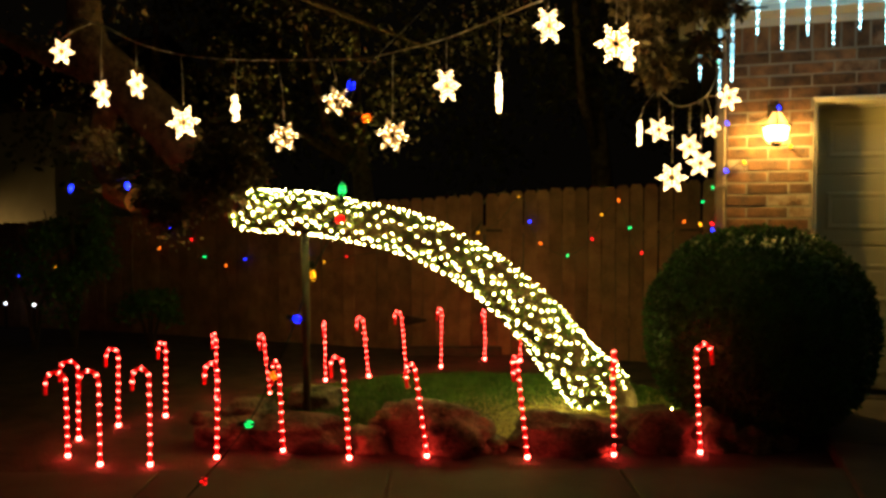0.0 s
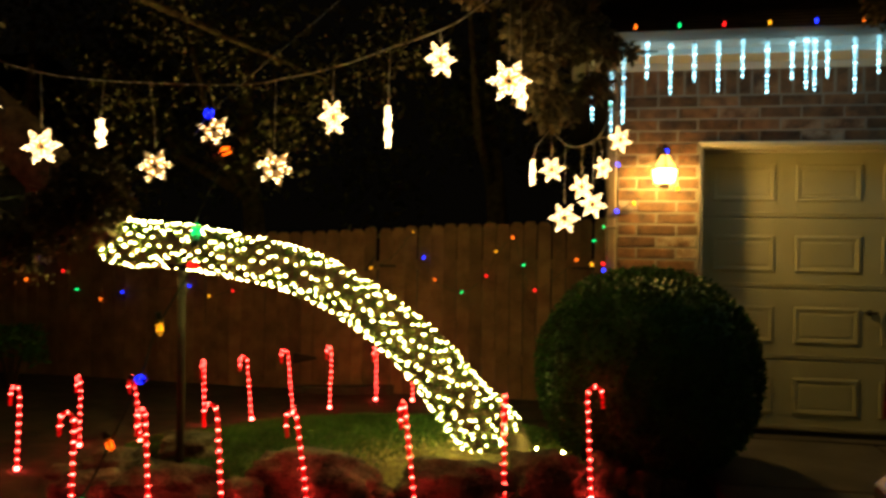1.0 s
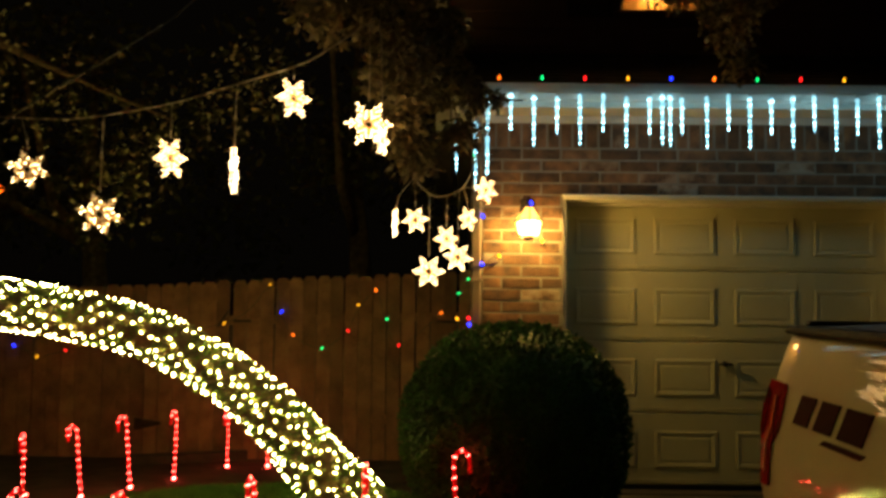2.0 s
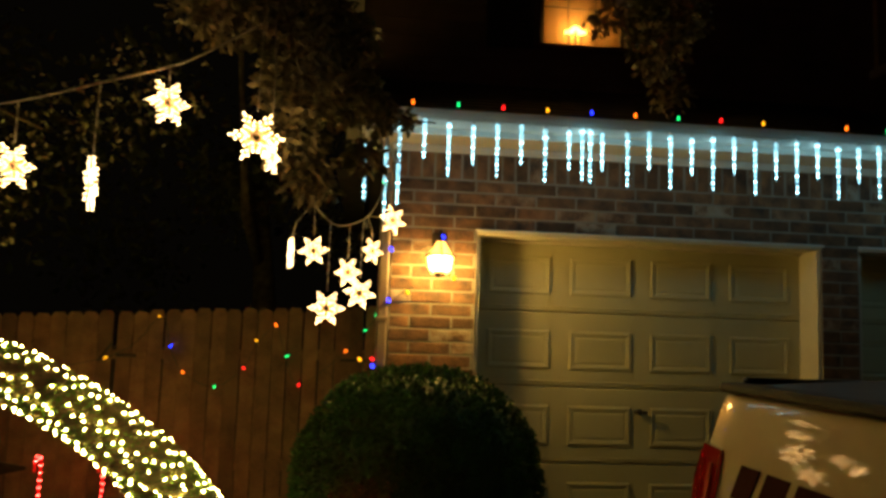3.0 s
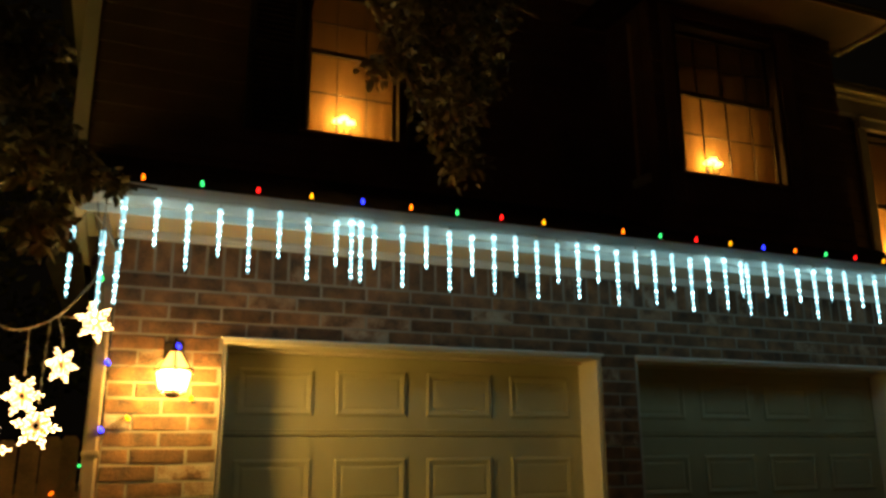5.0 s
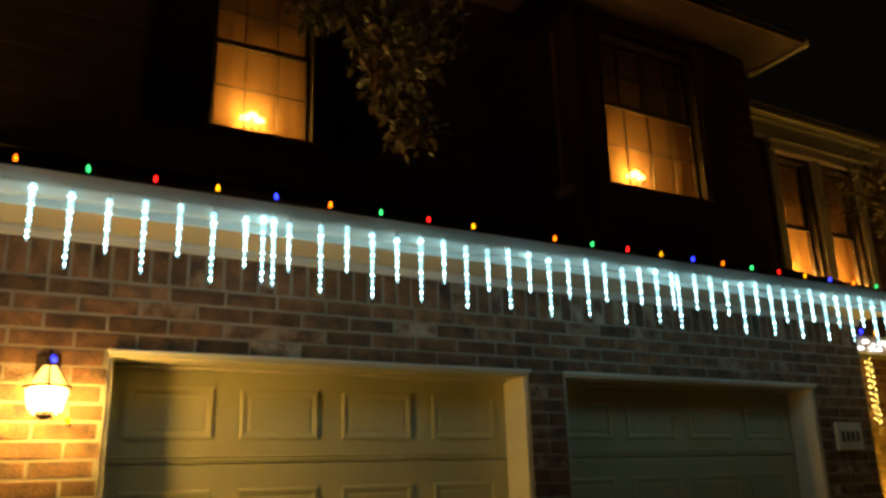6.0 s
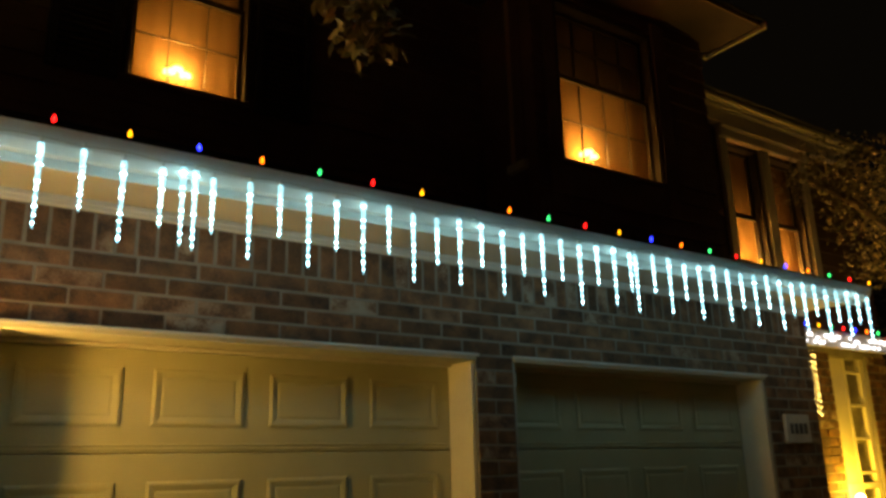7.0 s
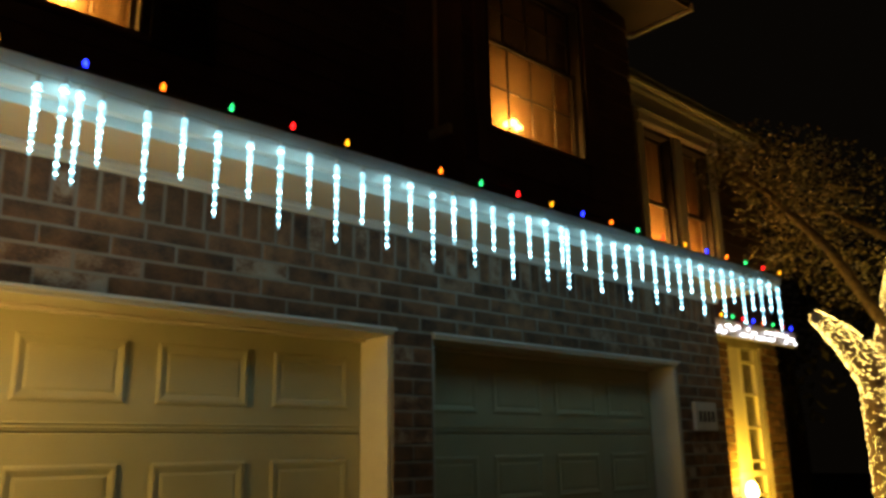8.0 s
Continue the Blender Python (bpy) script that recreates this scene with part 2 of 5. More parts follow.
def part(name, shape, material, parent=None, label="", kind=""):
    """One mesh object under a thing or under a part."""
    ob = new(name, shape.mesh(name, material) if isinstance(shape, Shape) else shape)
    if parent:
        ob.parent = parent
        ob.matrix_parent_inverse = parent.matrix_world.inverted() if parent.type != "EMPTY" else Matrix.Translation(parent.location).inverted()
    return tagged(ob, label, kind=kind)


def thing(name, label, category, place=(0, 0, 0), group="", kind=""):
    ob = new(name)
    ob.empty_display_size = 0.1
    ob.location = place
    return tagged(ob, label, category, group, kind)


def lerp(a, b, t):
    return a + (b - a) * t


def ground_z(y):
    return -0.05 - 0.0425 * max(0.0, min(y, 12) - 4.5)


rnd = random.Random(7)


# ---- ground ----
def build_ground():
    xs = [-60, -30, -14, -9, -6, -4, -2, 0, 2, 4, 8, 12, 20, 40, 60]
    ys = [-40, -15, -5, 0, 2, 3.6, 4.2, 4.8, 5.4, 6, 6.6, 7.2, 8, 9, 12, 20, 60]
    s = Shape()
    v = [(x, y, ground_z(y) - (0.03 if x > 1 or y < 3.6 else 0) + 0.012 * math.sin(2.3 * x + y) * (1 if x < 0 and y > 4 else 0)) for x in xs for y in ys]
    n = len(ys)
    s.add(v, [(i * n + j, (i + 1) * n + j, (i + 1) * n + j + 1, i * n + j + 1) for i in range(len(xs) - 1) for j in range(n - 1)])
    tagged(part("ground", s, SOIL), "dark bare soil and mulch of a front yard", "ground", kind="structure")


build_ground()


def build_pavement():
    base = tagged(new("pavement"), "grey concrete front walk and driveway in slabs", "pavement", kind="structure")
    r = random.Random(3)

    def slab(x0, x1, y0, y1):
        g = 0.006
        s = Shape().box(x0 + g, x1 - g, y0 + g, y1 - g, -0.16, -0.026 + 0.0035 * max(0.0, y1) + r.uniform(-0.0015, 0.0015), 0.008)
        part("slab", s, CONCRETE, base)

    # the walk runs at an angle to the house, along the rock border
    m = pose(-1.6, 3.93, 0, 0, 0, 18.5)
    for i in range(-4, 2):
        for j in range(4):
            u, v, g = i * 1.22 + 0.3, -(j + 1) * 1.22, 0.006
            q = Shape().box(u + g, u + 1.22 - g, v + g, v + 1.22 - g, -0.16, -0.036 + r.uniform(-0.003, 0.003), 0.008)
            q.v = [tuple(m @ Vector(p)) for p in q.v]
            part("slab", q, CONCRETE, base)
    for i in range(5):
        for j in range(-4, 4):
            slab(0.98 + i * 1.25, 0.98 + (i + 1) * 1.25, 1.6 + j * 1.2, 1.6 + (j + 1) * 1.2)


build_pavement()

# ---- the garage front ----
WALL_Y = 6.3
DOORS = ((1.0, 3.45), (3.73, 6.216))
LEFT, RIGHT, HEAD = 0.42, 6.88, 2.13


def build_garage_walls():
    s = Shape()
    y0, y1 = WALL_Y + 0.001, WALL_Y + 0.24
    for a, b in ((LEFT, DOORS[0][0]), (DOORS[0][1], DOORS[1][0]), (DOORS[1][1], RIGHT)):
        s.box(a, b, y0, y1, -0.1, HEAD)
    s.box(LEFT, RIGHT, y0, y1 + 0.1, HEAD, 2.66)
    front = tagged(part("wall_front", s, MORTAR), "brown brick garage front with pale mortar joints", "wall", kind="structure")
    side = Shape().box(LEFT + 0.01, LEFT + 0.2, y1, 11.5, -0.3, 2.7)
    tagged(part("wall_side", side, SIDING), "dark brown siding on the side of the house", "wall", kind="structure")
    right = Shape().box(RIGHT - 0.2, RIGHT - 0.004, y1, 7.1, -0.3, 2.66)
    tagged(part("wall_return", right, MORTAR), "brick return wall beside the entry", "wall", kind="structure")
    floor = Shape().box(LEFT, RIGHT, 6.42, 11.5, -0.2, -0.002)
    tagged(part("floor", floor, CONCRETE), "concrete garage floor slab behind the doors", "floor", kind="structure")
    back = Shape().box(LEFT, 9.7, 11.5, 11.7, -0.3, 5.3)
    tagged(part("wall_back", back, SIDING), "plain siding wall at the back of the house", "wall", kind="structure")
    return front


front_wall = build_garage_walls()


def build_garage_door(x0, x1, label):
    d = thing("garage_door", label, "garage door", ((x0 + x1) / 2, 6.56, 0.0), group="garage doors")
    y, w = 6.55, x1 - x0
    for k in range(4):
        z0, z1 = 0.035 + k * 0.5225, 0.035 + (k + 1) * 0.5225 - 0.004
        s = Shape().box(x0 + 0.02, x1 - 0.02, y, y + 0.045, z0, z1, 0.004)
        # ribs along the section's edges
        for q in (0.012, 0.03):
            s.box(x0 + 0.02, x1 - 0.02, y - 0.005, y + 0.001, z0 + q, z0 + q + 0.009, 0.003)
        sec = part("door_section", s, DOORPAINT, d)
        for c in range(4):
            a = x0 + 0.118 + c * (w - 0.09) / 4
            b = a + (w - 0.09) / 4 - 0.135
            zc = (z0 + z1) / 2
            lo, hi = zc - 0.14, zc + 0.135
            p = Shape()
            # a sunk groove round a raised field
            rim = [(a, lo), (b, lo), (b, hi), (a, hi)]
            steps = ((0.0, 0), (0.012, 0), (0.022, 0), (0.045, 0), (0.058, 0))
            rings = []
            for inset, off in steps:
                rings.append([(u + (inset if u == a else -inset), y - 0.002 - (0.007 if inset in (0.012, 0.022) else 0.002 if inset == 0.0 else 0.001 if inset == 0.045 else 0.004), v + (inset if v == lo else -inset)) for u, v in rim])
            vs = [q for ring in rings for q in ring]
            fs = [(r * 4 + i, r * 4 + (i + 1) % 4, r * 4 + 4 + (i + 1) % 4, r * 4 + 4 + i) for r in range(len(rings) - 1) for i in range(4)]
            fs.append(tuple(range((len(rings) - 1) * 4, len(rings) * 4)))
            p.add(vs, fs)
            part("panel", p, DOORPAINT, sec)
    part("bottom_seal", Shape().box(x0 + 0.022, x1 - 0.022, y + 0.005, y + 0.04, -0.004, 0.034, 0.004), RUBBER, d, "black rubber bottom seal")
    h = Shape().box((x0 + x1) / 2 - 0.012, (x0 + x1) / 2 + 0.012, y - 0.035, y, 0.9, 0.94, 0.004)
    h.box((x0 + x1) / 2 - 0.05, (x0 + x1) / 2 + 0.05, y - 0.05, y - 0.033, 0.91, 0.93, 0.006)
    part("handle", h, IRON, d, "dark metal T-shaped handle")
    f = thing("door_frame", "cream painted wooden frame round a recessed garage door", "door frame", ((x0 + x1) / 2, 6.4, 0.0), group="garage door frames")
    for a, b in ((x0, x0 + 0.025), (x1 - 0.025, x1)):
        part("jamb", Shape().box(a, b, WALL_Y + 0.012, 6.548, -0.015, HEAD - 0.032, 0.004), CREAM, f)
    part("head", Shape().box(x0, x1, WALL_Y - 0.014, 6.548, HEAD - 0.03, HEAD, 0.004), CREAM, f)
    part("stop", Shape().box(x0 + 0.026, x1 - 0.026, 6.5, 6.546, HEAD - 0.05, HEAD - 0.032, 0.003), CREAM, f)
    part("drip_edge", Shape().box(x0 - 0.012, x1 + 0.012, WALL_Y - 0.026, WALL_Y - 0.015, HEAD - 0.012, HEAD + 0.006, 0.003), TRIM, f)


build_garage_door(*DOORS[0], "closed cream panelled garage door lit by the wall lantern")
build_garage_door(*DOORS[1], "closed cream panelled garage door in deeper shade")


# ---- eave and lower roof ----
def build_lower_roof():
    x0, x1 = 0.2, 6.98
    s = Shape().box(x0 + 0.05, x1 - 0.02, 5.86, 6.52, 2.70, 2.715)
    tagged(part("soffit", s, CREAM), "cream boarded soffit under the eave", "soffit", kind="structure")
    f = Shape().box(LEFT - 0.02, RIGHT + 0.04, WALL_Y - 0.02, WALL_Y + 0.003, 2.652, 2.698, 0.004)
    f.box(LEFT - 0.02, RIGHT + 0.04, WALL_Y - 0.032, WALL_Y - 0.021, 2.675, 2.698, 0.003)
    tagged(part("trim", f, TRIM), "white painted frieze board over the bricks", "trim", kind="structure")
    b = Shape().box(x0 + 0.02, x1, 5.845, 5.858, 2.66, 2.80, 0.003)
    tagged(part("fascia", b, TRIM), "white painted fascia board", "fascia", kind="structure")
    g = thing("gutter", "white metal gutter along the garage eave", "gutter", (3.6, 5.8, 2.7))
    prof = [(5.844, 2.70), (5.80, 2.70), (5.775, 2.735), (5.765, 2.77), (5.758, 2.80), (5.766, 2.803), (5.772, 2.775), (5.783, 2.74), (5.804, 2.708), (5.844, 2.708)]
    part("trough", Shape().prism(prof, "x", x0, x1), TRIM, g)
    part("end_cap", Shape().prism([(5.844, 2.70), (5.80, 2.70), (5.775, 2.735), (5.758, 2.80), (5.844, 2.80)], "x", x0 - 0.004, x0 - 0.0005), TRIM, g)
    side = Shape().prism([(x0, 2.70), (x0 + 0.04, 2.70), (x0 + 0.07, 2.8), (x0 - 0.01, 2.8)], "y", 5.86, 11.0)
    part("side_trough", side, TRIM, g)
    sp = thing("downspout", "tan painted metal downspout at the brick corner", "downspout", (0.38, 6.25, -0.05))
    p = Shape().box(0.34, 0.412, 6.235, 6.295, -0.05, 2.5, 0.012)
    p.tube([(0.376, 6.265, 2.49), (0.37, 6.2, 2.56), (0.33, 5.95, 2.66), (0.32, 5.87, 2.70)], 0.034, 8)
    part("pipe", p, TAN, sp)
    for z in (0.5, 1.5, 2.35):
        part("strap", Shape().box(0.335, 0.418, 6.23, 6.3, z, z + 0.025, 0.003), TAN, sp)
    # shingled slope, course by course
    roof = tagged(new("roof"), "dark asphalt shingle roof above the garage", "roof", kind="structure")
    n, slope = 12, 0.46
    deck = Shape().add([(x0, 5.8, 2.79), (x1, 5.8, 2.79), (x1, 7.3, 2.79 + 1.5 * slope), (x0, 7.3, 2.79 + 1.5 * slope), (x0, 5.8, 2.76), (x1, 5.8, 2.76), (x1, 7.3, 2.76 + 1.5 * slope), (x0, 7.3, 2.76 + 1.5 * slope)], [(0, 1, 2, 3), (7, 6, 5, 4), (0, 4, 5, 1), (1, 5, 6, 2), (2, 6, 7, 3), (3, 7, 4, 0)])
    part("deck", deck, SHINGLE, roof)
    r = random.Random(5)
    s = Shape()
    for k in range(n):
        ya, yb = 5.775 + k * 0.125, 5.775 + k * 0.125 + 0.15
        x = x0 - r.random() * 0.2
        while x < x1:
            w = r.uniform(0.14, 0.3)
            a, b = max(x, x0), min(x + w - 0.004, x1)
            if b - a > 0.02:
                za, zb = 2.79 + (ya - 5.8) * slope + 0.014, 2.79 + (yb - 5.8) * slope + 0.004
                s.add([(a, ya, za), (b, ya, za), (b, yb, zb), (a, yb, zb), (a, ya, za - 0.008), (b, ya, za - 0.008)], [(0, 1, 2, 3), (0, 4, 5, 1)])
            x += w
    part("shingles", s, SHINGLE, roof, kind="stuff")
    wing = Shape().add([(-0.02, 7.3, 2.78), (LEFT + 0.3, 7.3, 2.78), (LEFT + 0.3, 11.5, 2.78), (-0.02, 11.5, 2.78), (-0.02, 7.3, 2.70), (LEFT + 0.3, 7.3, 2.70), (LEFT + 0.3, 11.5, 2.70), (-0.02, 11.5, 2.70)], [(0, 1, 2, 3), (7, 6, 5, 4), (0, 4, 5, 1), (1, 5, 6, 2), (2, 6, 7, 3), (3, 7, 4, 0)])
    part("side_eave", wing, SHINGLE, roof)


build_lower_roof()


# ---- upper storey ----
def lap_wall(name, x0, x1, y, z0, z1, holes, label):
    """Siding boards that lap downwards, with openings left free."""
    wall = tagged(new(name), label, "wall", kind="structure")
    z, h = z0, 0.15
    while z < z1:
        top = min(z + h, z1)
        cuts = sorted([(a, b) for a, b, lo, hi in holes if lo < top - 0.01 and hi > z + 0.01])
        x = x0
        for a, b in cuts + [(x1, x1)]:
            if a > x + 0.005:
                part("siding_board", Shape().add([(x, y - 0.022, z), (a, y - 0.022, z), (a, y - 0.004, top), (x, y - 0.004, top), (x, y + 0.12, z), (a, y + 0.12, z), (a, y + 0.12, top), (x, y + 0.12, top)], [(0, 1, 2, 3), (7, 6, 5, 4), (0, 4, 5, 1), (1, 5, 6, 2), (2, 6, 7, 3), (3, 7, 4, 0)]), SIDING, wall)
            x = max(x, b)
        z += h
    return wall


W1 = (1.56, 2.34, 3.79, 5.06)
W2 = (4.46, 5.57, 3.63, 4.98)
W3 = ((7.22, 7.76, 3.16, 4.60), (7.92, 8.48, 3.16, 4.60))
lap_wall("wall_upper", 0.15, 4.3, 7.19, 3.2, 5.4, [W1], "dark brown lapped siding of the upper storey")
lap_wall("wall_bay", 4.25, 6.26, 6.55, 3.08, 5.15, [W2], "dark brown siding on the projecting upper bay")
lap_wall("wall_entry_upper", 6.26, 9.65, 7.1, 2.75, 4.975, list(W3), "brown upper wall above the entry")
lap = Shape().box(4.25, 4.37, 6.675, 7.165, 3.2, 5.15)
lap.box(6.14, 6.26, 6.675, 7.075, 3.0, 5.15)
tagged(part("wall_bay_side", lap, SIDING), "sides of the projecting upper bay", "wall", kind="structure")
cb = Shape().box(0.05, 0.149, 7.15, 7.3, 3.1, 5.4, 0.005)
cb.box(0.05, 0.17, 7.305, 11.5, 2.8, 5.4)
tagged(part("trim_corner", cb, CREAM), "painted corner board of the upper storey", "trim", kind="structure")
inner = Shape().box(0.3, 9.5, 9.0, 9.1, 2.8, 5.3)
tagged(part("wall_inner", inner, CREAM), "plain wall inside the upper rooms", "wall", kind="structure")


def build_upper_roof():
    s = Shape()
    s.box(-0.2, 4.2, 6.75, 11.9, 5.4, 5.46)
    tagged(part("ceiling", s, CREAM), "plain upper eave boards", "ceiling", kind="structure")
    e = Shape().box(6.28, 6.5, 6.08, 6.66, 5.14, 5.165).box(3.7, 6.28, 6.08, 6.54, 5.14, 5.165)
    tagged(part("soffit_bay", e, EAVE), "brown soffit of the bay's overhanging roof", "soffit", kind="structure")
    g = Shape().box(3.68, 6.5, 6.055, 6.078, 5.13, 5.166, 0.004)
    tagged(part("fascia_front", g, SIDING), "brown fascia along the front of the bay roof", "fascia", kind="structure")
    f = Shape()
    f.box(6.502, 6.525, 6.03, 6.66, 5.105, 5.168, 0.004)
    f.box(6.45, 6.5, 6.62, 6.66, 5.09, 5.138, 0.004)
    tagged(part("fascia_bay", f, TRIM), "pale fascia boards of the bay roof", "fascia", kind="structure")
    t = Shape().box(6.3, 9.4, 6.99, 7.075, 4.735, 4.97, 0.006)
    t.box(6.3, 9.4, 6.93, 6.988, 4.87, 4.912, 0.01)
    t.box(6.3, 9.4, 6.88, 6.988, 4.914, 4.97, 0.012)
    t.box(7.1, 8.62, 7.0, 7.075, 4.61, 4.70, 0.008)
    t.box(7.08, 8.64, 6.96, 7.075, 4.702, 4.733, 0.006)
    tagged(part("frieze", t, CREAM), "cream frieze and moulding above the entry windows", "trim", kind="structure")
    r = Shape()
    r.prism([(3.9, 5.151), (6.27, 5.151), (6.27, 5.17), (6.54, 5.17), (5.22, 6.4)], "y", 6.5, 11.9)
    r.box(3.68, 6.54, 6.03, 6.499, 5.17, 5.19)
    r.prism([(6.7, 5.475), (12.0, 6.6), (12.0, 5.475)], "x", -0.3, 3.9)
    r.prism([(6.84, 4.98), (12.0, 6.3), (12.0, 4.98)], "x", 6.55, 9.95)
    tagged(part("roof_upper", r, SHINGLE), "dark shingled main roof against the night sky", "roof", kind="structure")


build_upper_roof()


def build_window(name, box, y, cols, label, candle_x, shade=False, rail=0.49, dim_lower=False):
    """A lit sash window: frame, two sashes with bars, glass, a sheer curtain behind."""
    x0, x1, z0, z1 = box
    w = thing(name, label, "window", ((x0 + x1) / 2, y, z0), kind="structure")
    fr = part("window_frame", Shape().box(x0, x0 + 0.035, y - 0.035, y + 0.1, z0, z1, 0.004).box(x1 - 0.035, x1, y - 0.035, y + 0.1, z0, z1, 0.004).box(x0 + 0.036, x1 - 0.036, y - 0.034, y + 0.1, z1 - 0.035, z1, 0.004), SHUTTER, w)
    part("window_sill", Shape().box(x0 - 0.03, x1 + 0.03, y - 0.06, y + 0.1, z0 - 0.03, z0 + 0.012, 0.006), SIDING, w)
    zm = lerp(z0, z1, rail)
    a, b = x0 + 0.036, x1 - 0.036
    for nm, lo, hi, yy in (("lower_sash", z0 + 0.013, zm, y + 0.03), ("upper_sash", zm + 0.002, z1 - 0.036, y + 0.062)):
        s = Shape().box(a, b, yy, yy + 0.028, lo, lo + 0.03, 0.003).box(a, b, yy, yy + 0.028, hi - 0.03, hi, 0.003)
        s.box(a, a + 0.028, yy + 0.001, yy + 0.027, lo + 0.03, hi - 0.03).box(b - 0.028, b, yy + 0.001, yy + 0.027, lo + 0.03, hi - 0.03)
        sash = part(nm, s, SHUTTER, w)
        bars = Shape()
        for k in range(1, cols):
            xx = lerp(a, b, k / cols)
            bars.box(xx - 0.0022, xx + 0.0022, yy + 0.004, yy + 0.022, lo + 0.03, hi - 0.03)
        zz = (lo + hi) / 2
        for k in range(cols if cols > 1 else 0):
            bars.box(lerp(a, b, k / cols) + 0.005, lerp(a, b, (k + 1) / cols) - 0.005, yy + 0.005, yy + 0.021, zz - 0.004, zz + 0.004)
        if cols > 1:
            part("glazing_bars", bars, SHUTTER, sash)
        g = part("pane", Shape().box(a + 0.02, b - 0.02, yy + 0.012, yy + 0.015, lo + 0.02, hi - 0.02), GLASS, sash)
        g.visible_shadow = False
    # added sheets that hold back the light of the upper and lower sash
    if shade:
        part("upper_dimmer", Shape().box(a + 0.002, b - 0.002, y + 0.094, y + 0.098, zm + 0.02, z1 - 0.037), DIMMER if cols == 4 else THIN_DIMMER, w, "dark see-through sheet added to dim the upper sash")
    if dim_lower:
        part("lower_dimmer", Shape().box(a, b, y + 0.012, y + 0.015, z0 + 0.014, zm), THIN_DIMMER, w, "dark see-through sheet added to dim the lower sash")
    c = thing("curtain", "sheer warm-lit curtain hanging inside the window", "curtain", ((x0 + x1) / 2, y + 0.235, z0 + 0.009))
    s, n = rounded(Shape()), 90
    top = z1 + 0.05
    vs = []
    for i in range(n + 1):
        x = lerp(x0 - 0.25, x1 + 0.25, i / n)
        off = 0.002 * math.sin(i * 0.9) + 0.003 * math.sin(i * 0.31 + 1)
        vs += [(x, y + 0.235 + off, z0 + 0.0085), (x, y + 0.235 + off * 0.7, top)]
    s.add(vs, [(2 * i, 2 * i + 2, 2 * i + 3, 2 * i + 1) for i in range(n)])
    part("cloth", s, CURTAIN, c)
    sh = Shape().box(x0 - 0.25, x1 + 0.25, y + 0.101, y + 0.3, z0 - 0.06, z0 + 0.008, 0.004)
    tagged(part("window_shelf", sh, CREAM), "cream painted inner window shelf", "shelf", kind="structure")
    k = thing("window_candles", "three electric window candles glowing on an arched stand", "candle lamp", (candle_x, y + 0.18, z0 + 0.008), group="window candles")
    st = Shape().box(candle_x - 0.12, candle_x + 0.12, y + 0.16, y + 0.2, z0 + 0.009, z0 + 0.025, 0.004)
    part("stand", st, SHUTTER, k)
    for dx, h in ((-0.052, 0.165), (0.0, 0.195), (0.052, 0.165)):
        q = z0 + 0.025
        # stick colour is dark to give a silhouette against the lit curtain
        part("candle", rounded(Shape().tube([(candle_x + dx, y + 0.18, q), (candle_x + dx, y + 0.18, q + h)], 0.009, 8)), SHUTTER, k)
        # bulbs oversized so that they merge into one halo of light
        part("bulb", rounded(Shape().tube([(candle_x + dx, y + 0.18, q + h + 0.001), (candle_x + dx, y + 0.18, q + h + 0.014), (candle_x + dx, y + 0.18, q + h + 0.03), (candle_x + dx, y + 0.18, q + h + 0.045)], [0.016, 0.04, 0.034, 0.007], 10)), CANDLE, k, "glowing bulb swollen to imitate its halo")
    return w


build_window("window_1", W1, 7.19, 3, "sash window lit warm from inside", 1.93, True, 0.555, True)
build_window("window_2", W2, 6.55, 4, "wide sash window lit warm from inside", 4.95, True, 0.55, True)
build_window("window_3", W3[0], 7.1, 1, "tall sash window lit warm from inside", 7.55, True)
build_window("window_4", W3[1], 7.1, 1, "narrow sash window lit warm behind a tree", 8.22, True)


def build_shutter(x0, x1):
    s = thing("shutter", "dark louvred shutter fixed beside an upper window", "shutter", ((x0 + x1) / 2, 7.15, 3.75), group="window shutters")
    f = Shape().box(x0, x0 + 0.05, 7.13, 7.165, 3.75, 5.08, 0.004).box(x1 - 0.05, x1, 7.13, 7.165, 3.75, 5.08, 0.004)
    for z in (3.75, 4.38, 5.02):
        f.box(x0 + 0.051, x1 - 0.051, 7.131, 7.164, z, z + 0.06, 0.004)
    part("shutter_frame", f, SHUTTER, s)
    for z0, z1 in ((3.82, 4.36), (4.45, 5.0)):
        z = z0
        while z < z1:
            part("slat", Shape().add([(x0 + 0.05, 7.135, z), (x1 - 0.05, 7.135, z), (x1 - 0.05, 7.16, z + 0.04), (x0 + 0.05, 7.16, z + 0.04), (x0 + 0.05, 7.14, z - 0.005), (x1 - 0.05, 7.14, z - 0.005), (x1 - 0.05, 7.165, z + 0.035), (x0 + 0.05, 7.165, z + 0.035)], [(0, 1, 2, 3), (7, 6, 5, 4), (0, 4, 5, 1), (2, 6, 7, 3)]), SHUTTER, s)
            z += 0.045


build_shutter(1.14, 1.53)
build_shutter(2.37, 2.76)
bt = Shape().box(4.34, 4.455, 6.50, 6.526, 3.36, 5.1, 0.005).box(5.575, 5.73, 6.50, 6.526, 3.36, 5.1, 0.005).box(4.456, 5.574, 6.50, 6.526, 3.36, 3.595, 0.005)
tagged(part("trim_bay", bt, SIDING), "wide brown painted boards round the bay window", "trim", kind="structure")
mt = Shape().box(7.77, 7.91, 7.03, 7.076, 3.25, 4.608, 0.005).box(7.1, 7.21, 7.03, 7.076, 3.25, 4.608, 0.005).box(8.49, 8.6, 7.03, 7.076, 3.25, 4.608, 0.005)
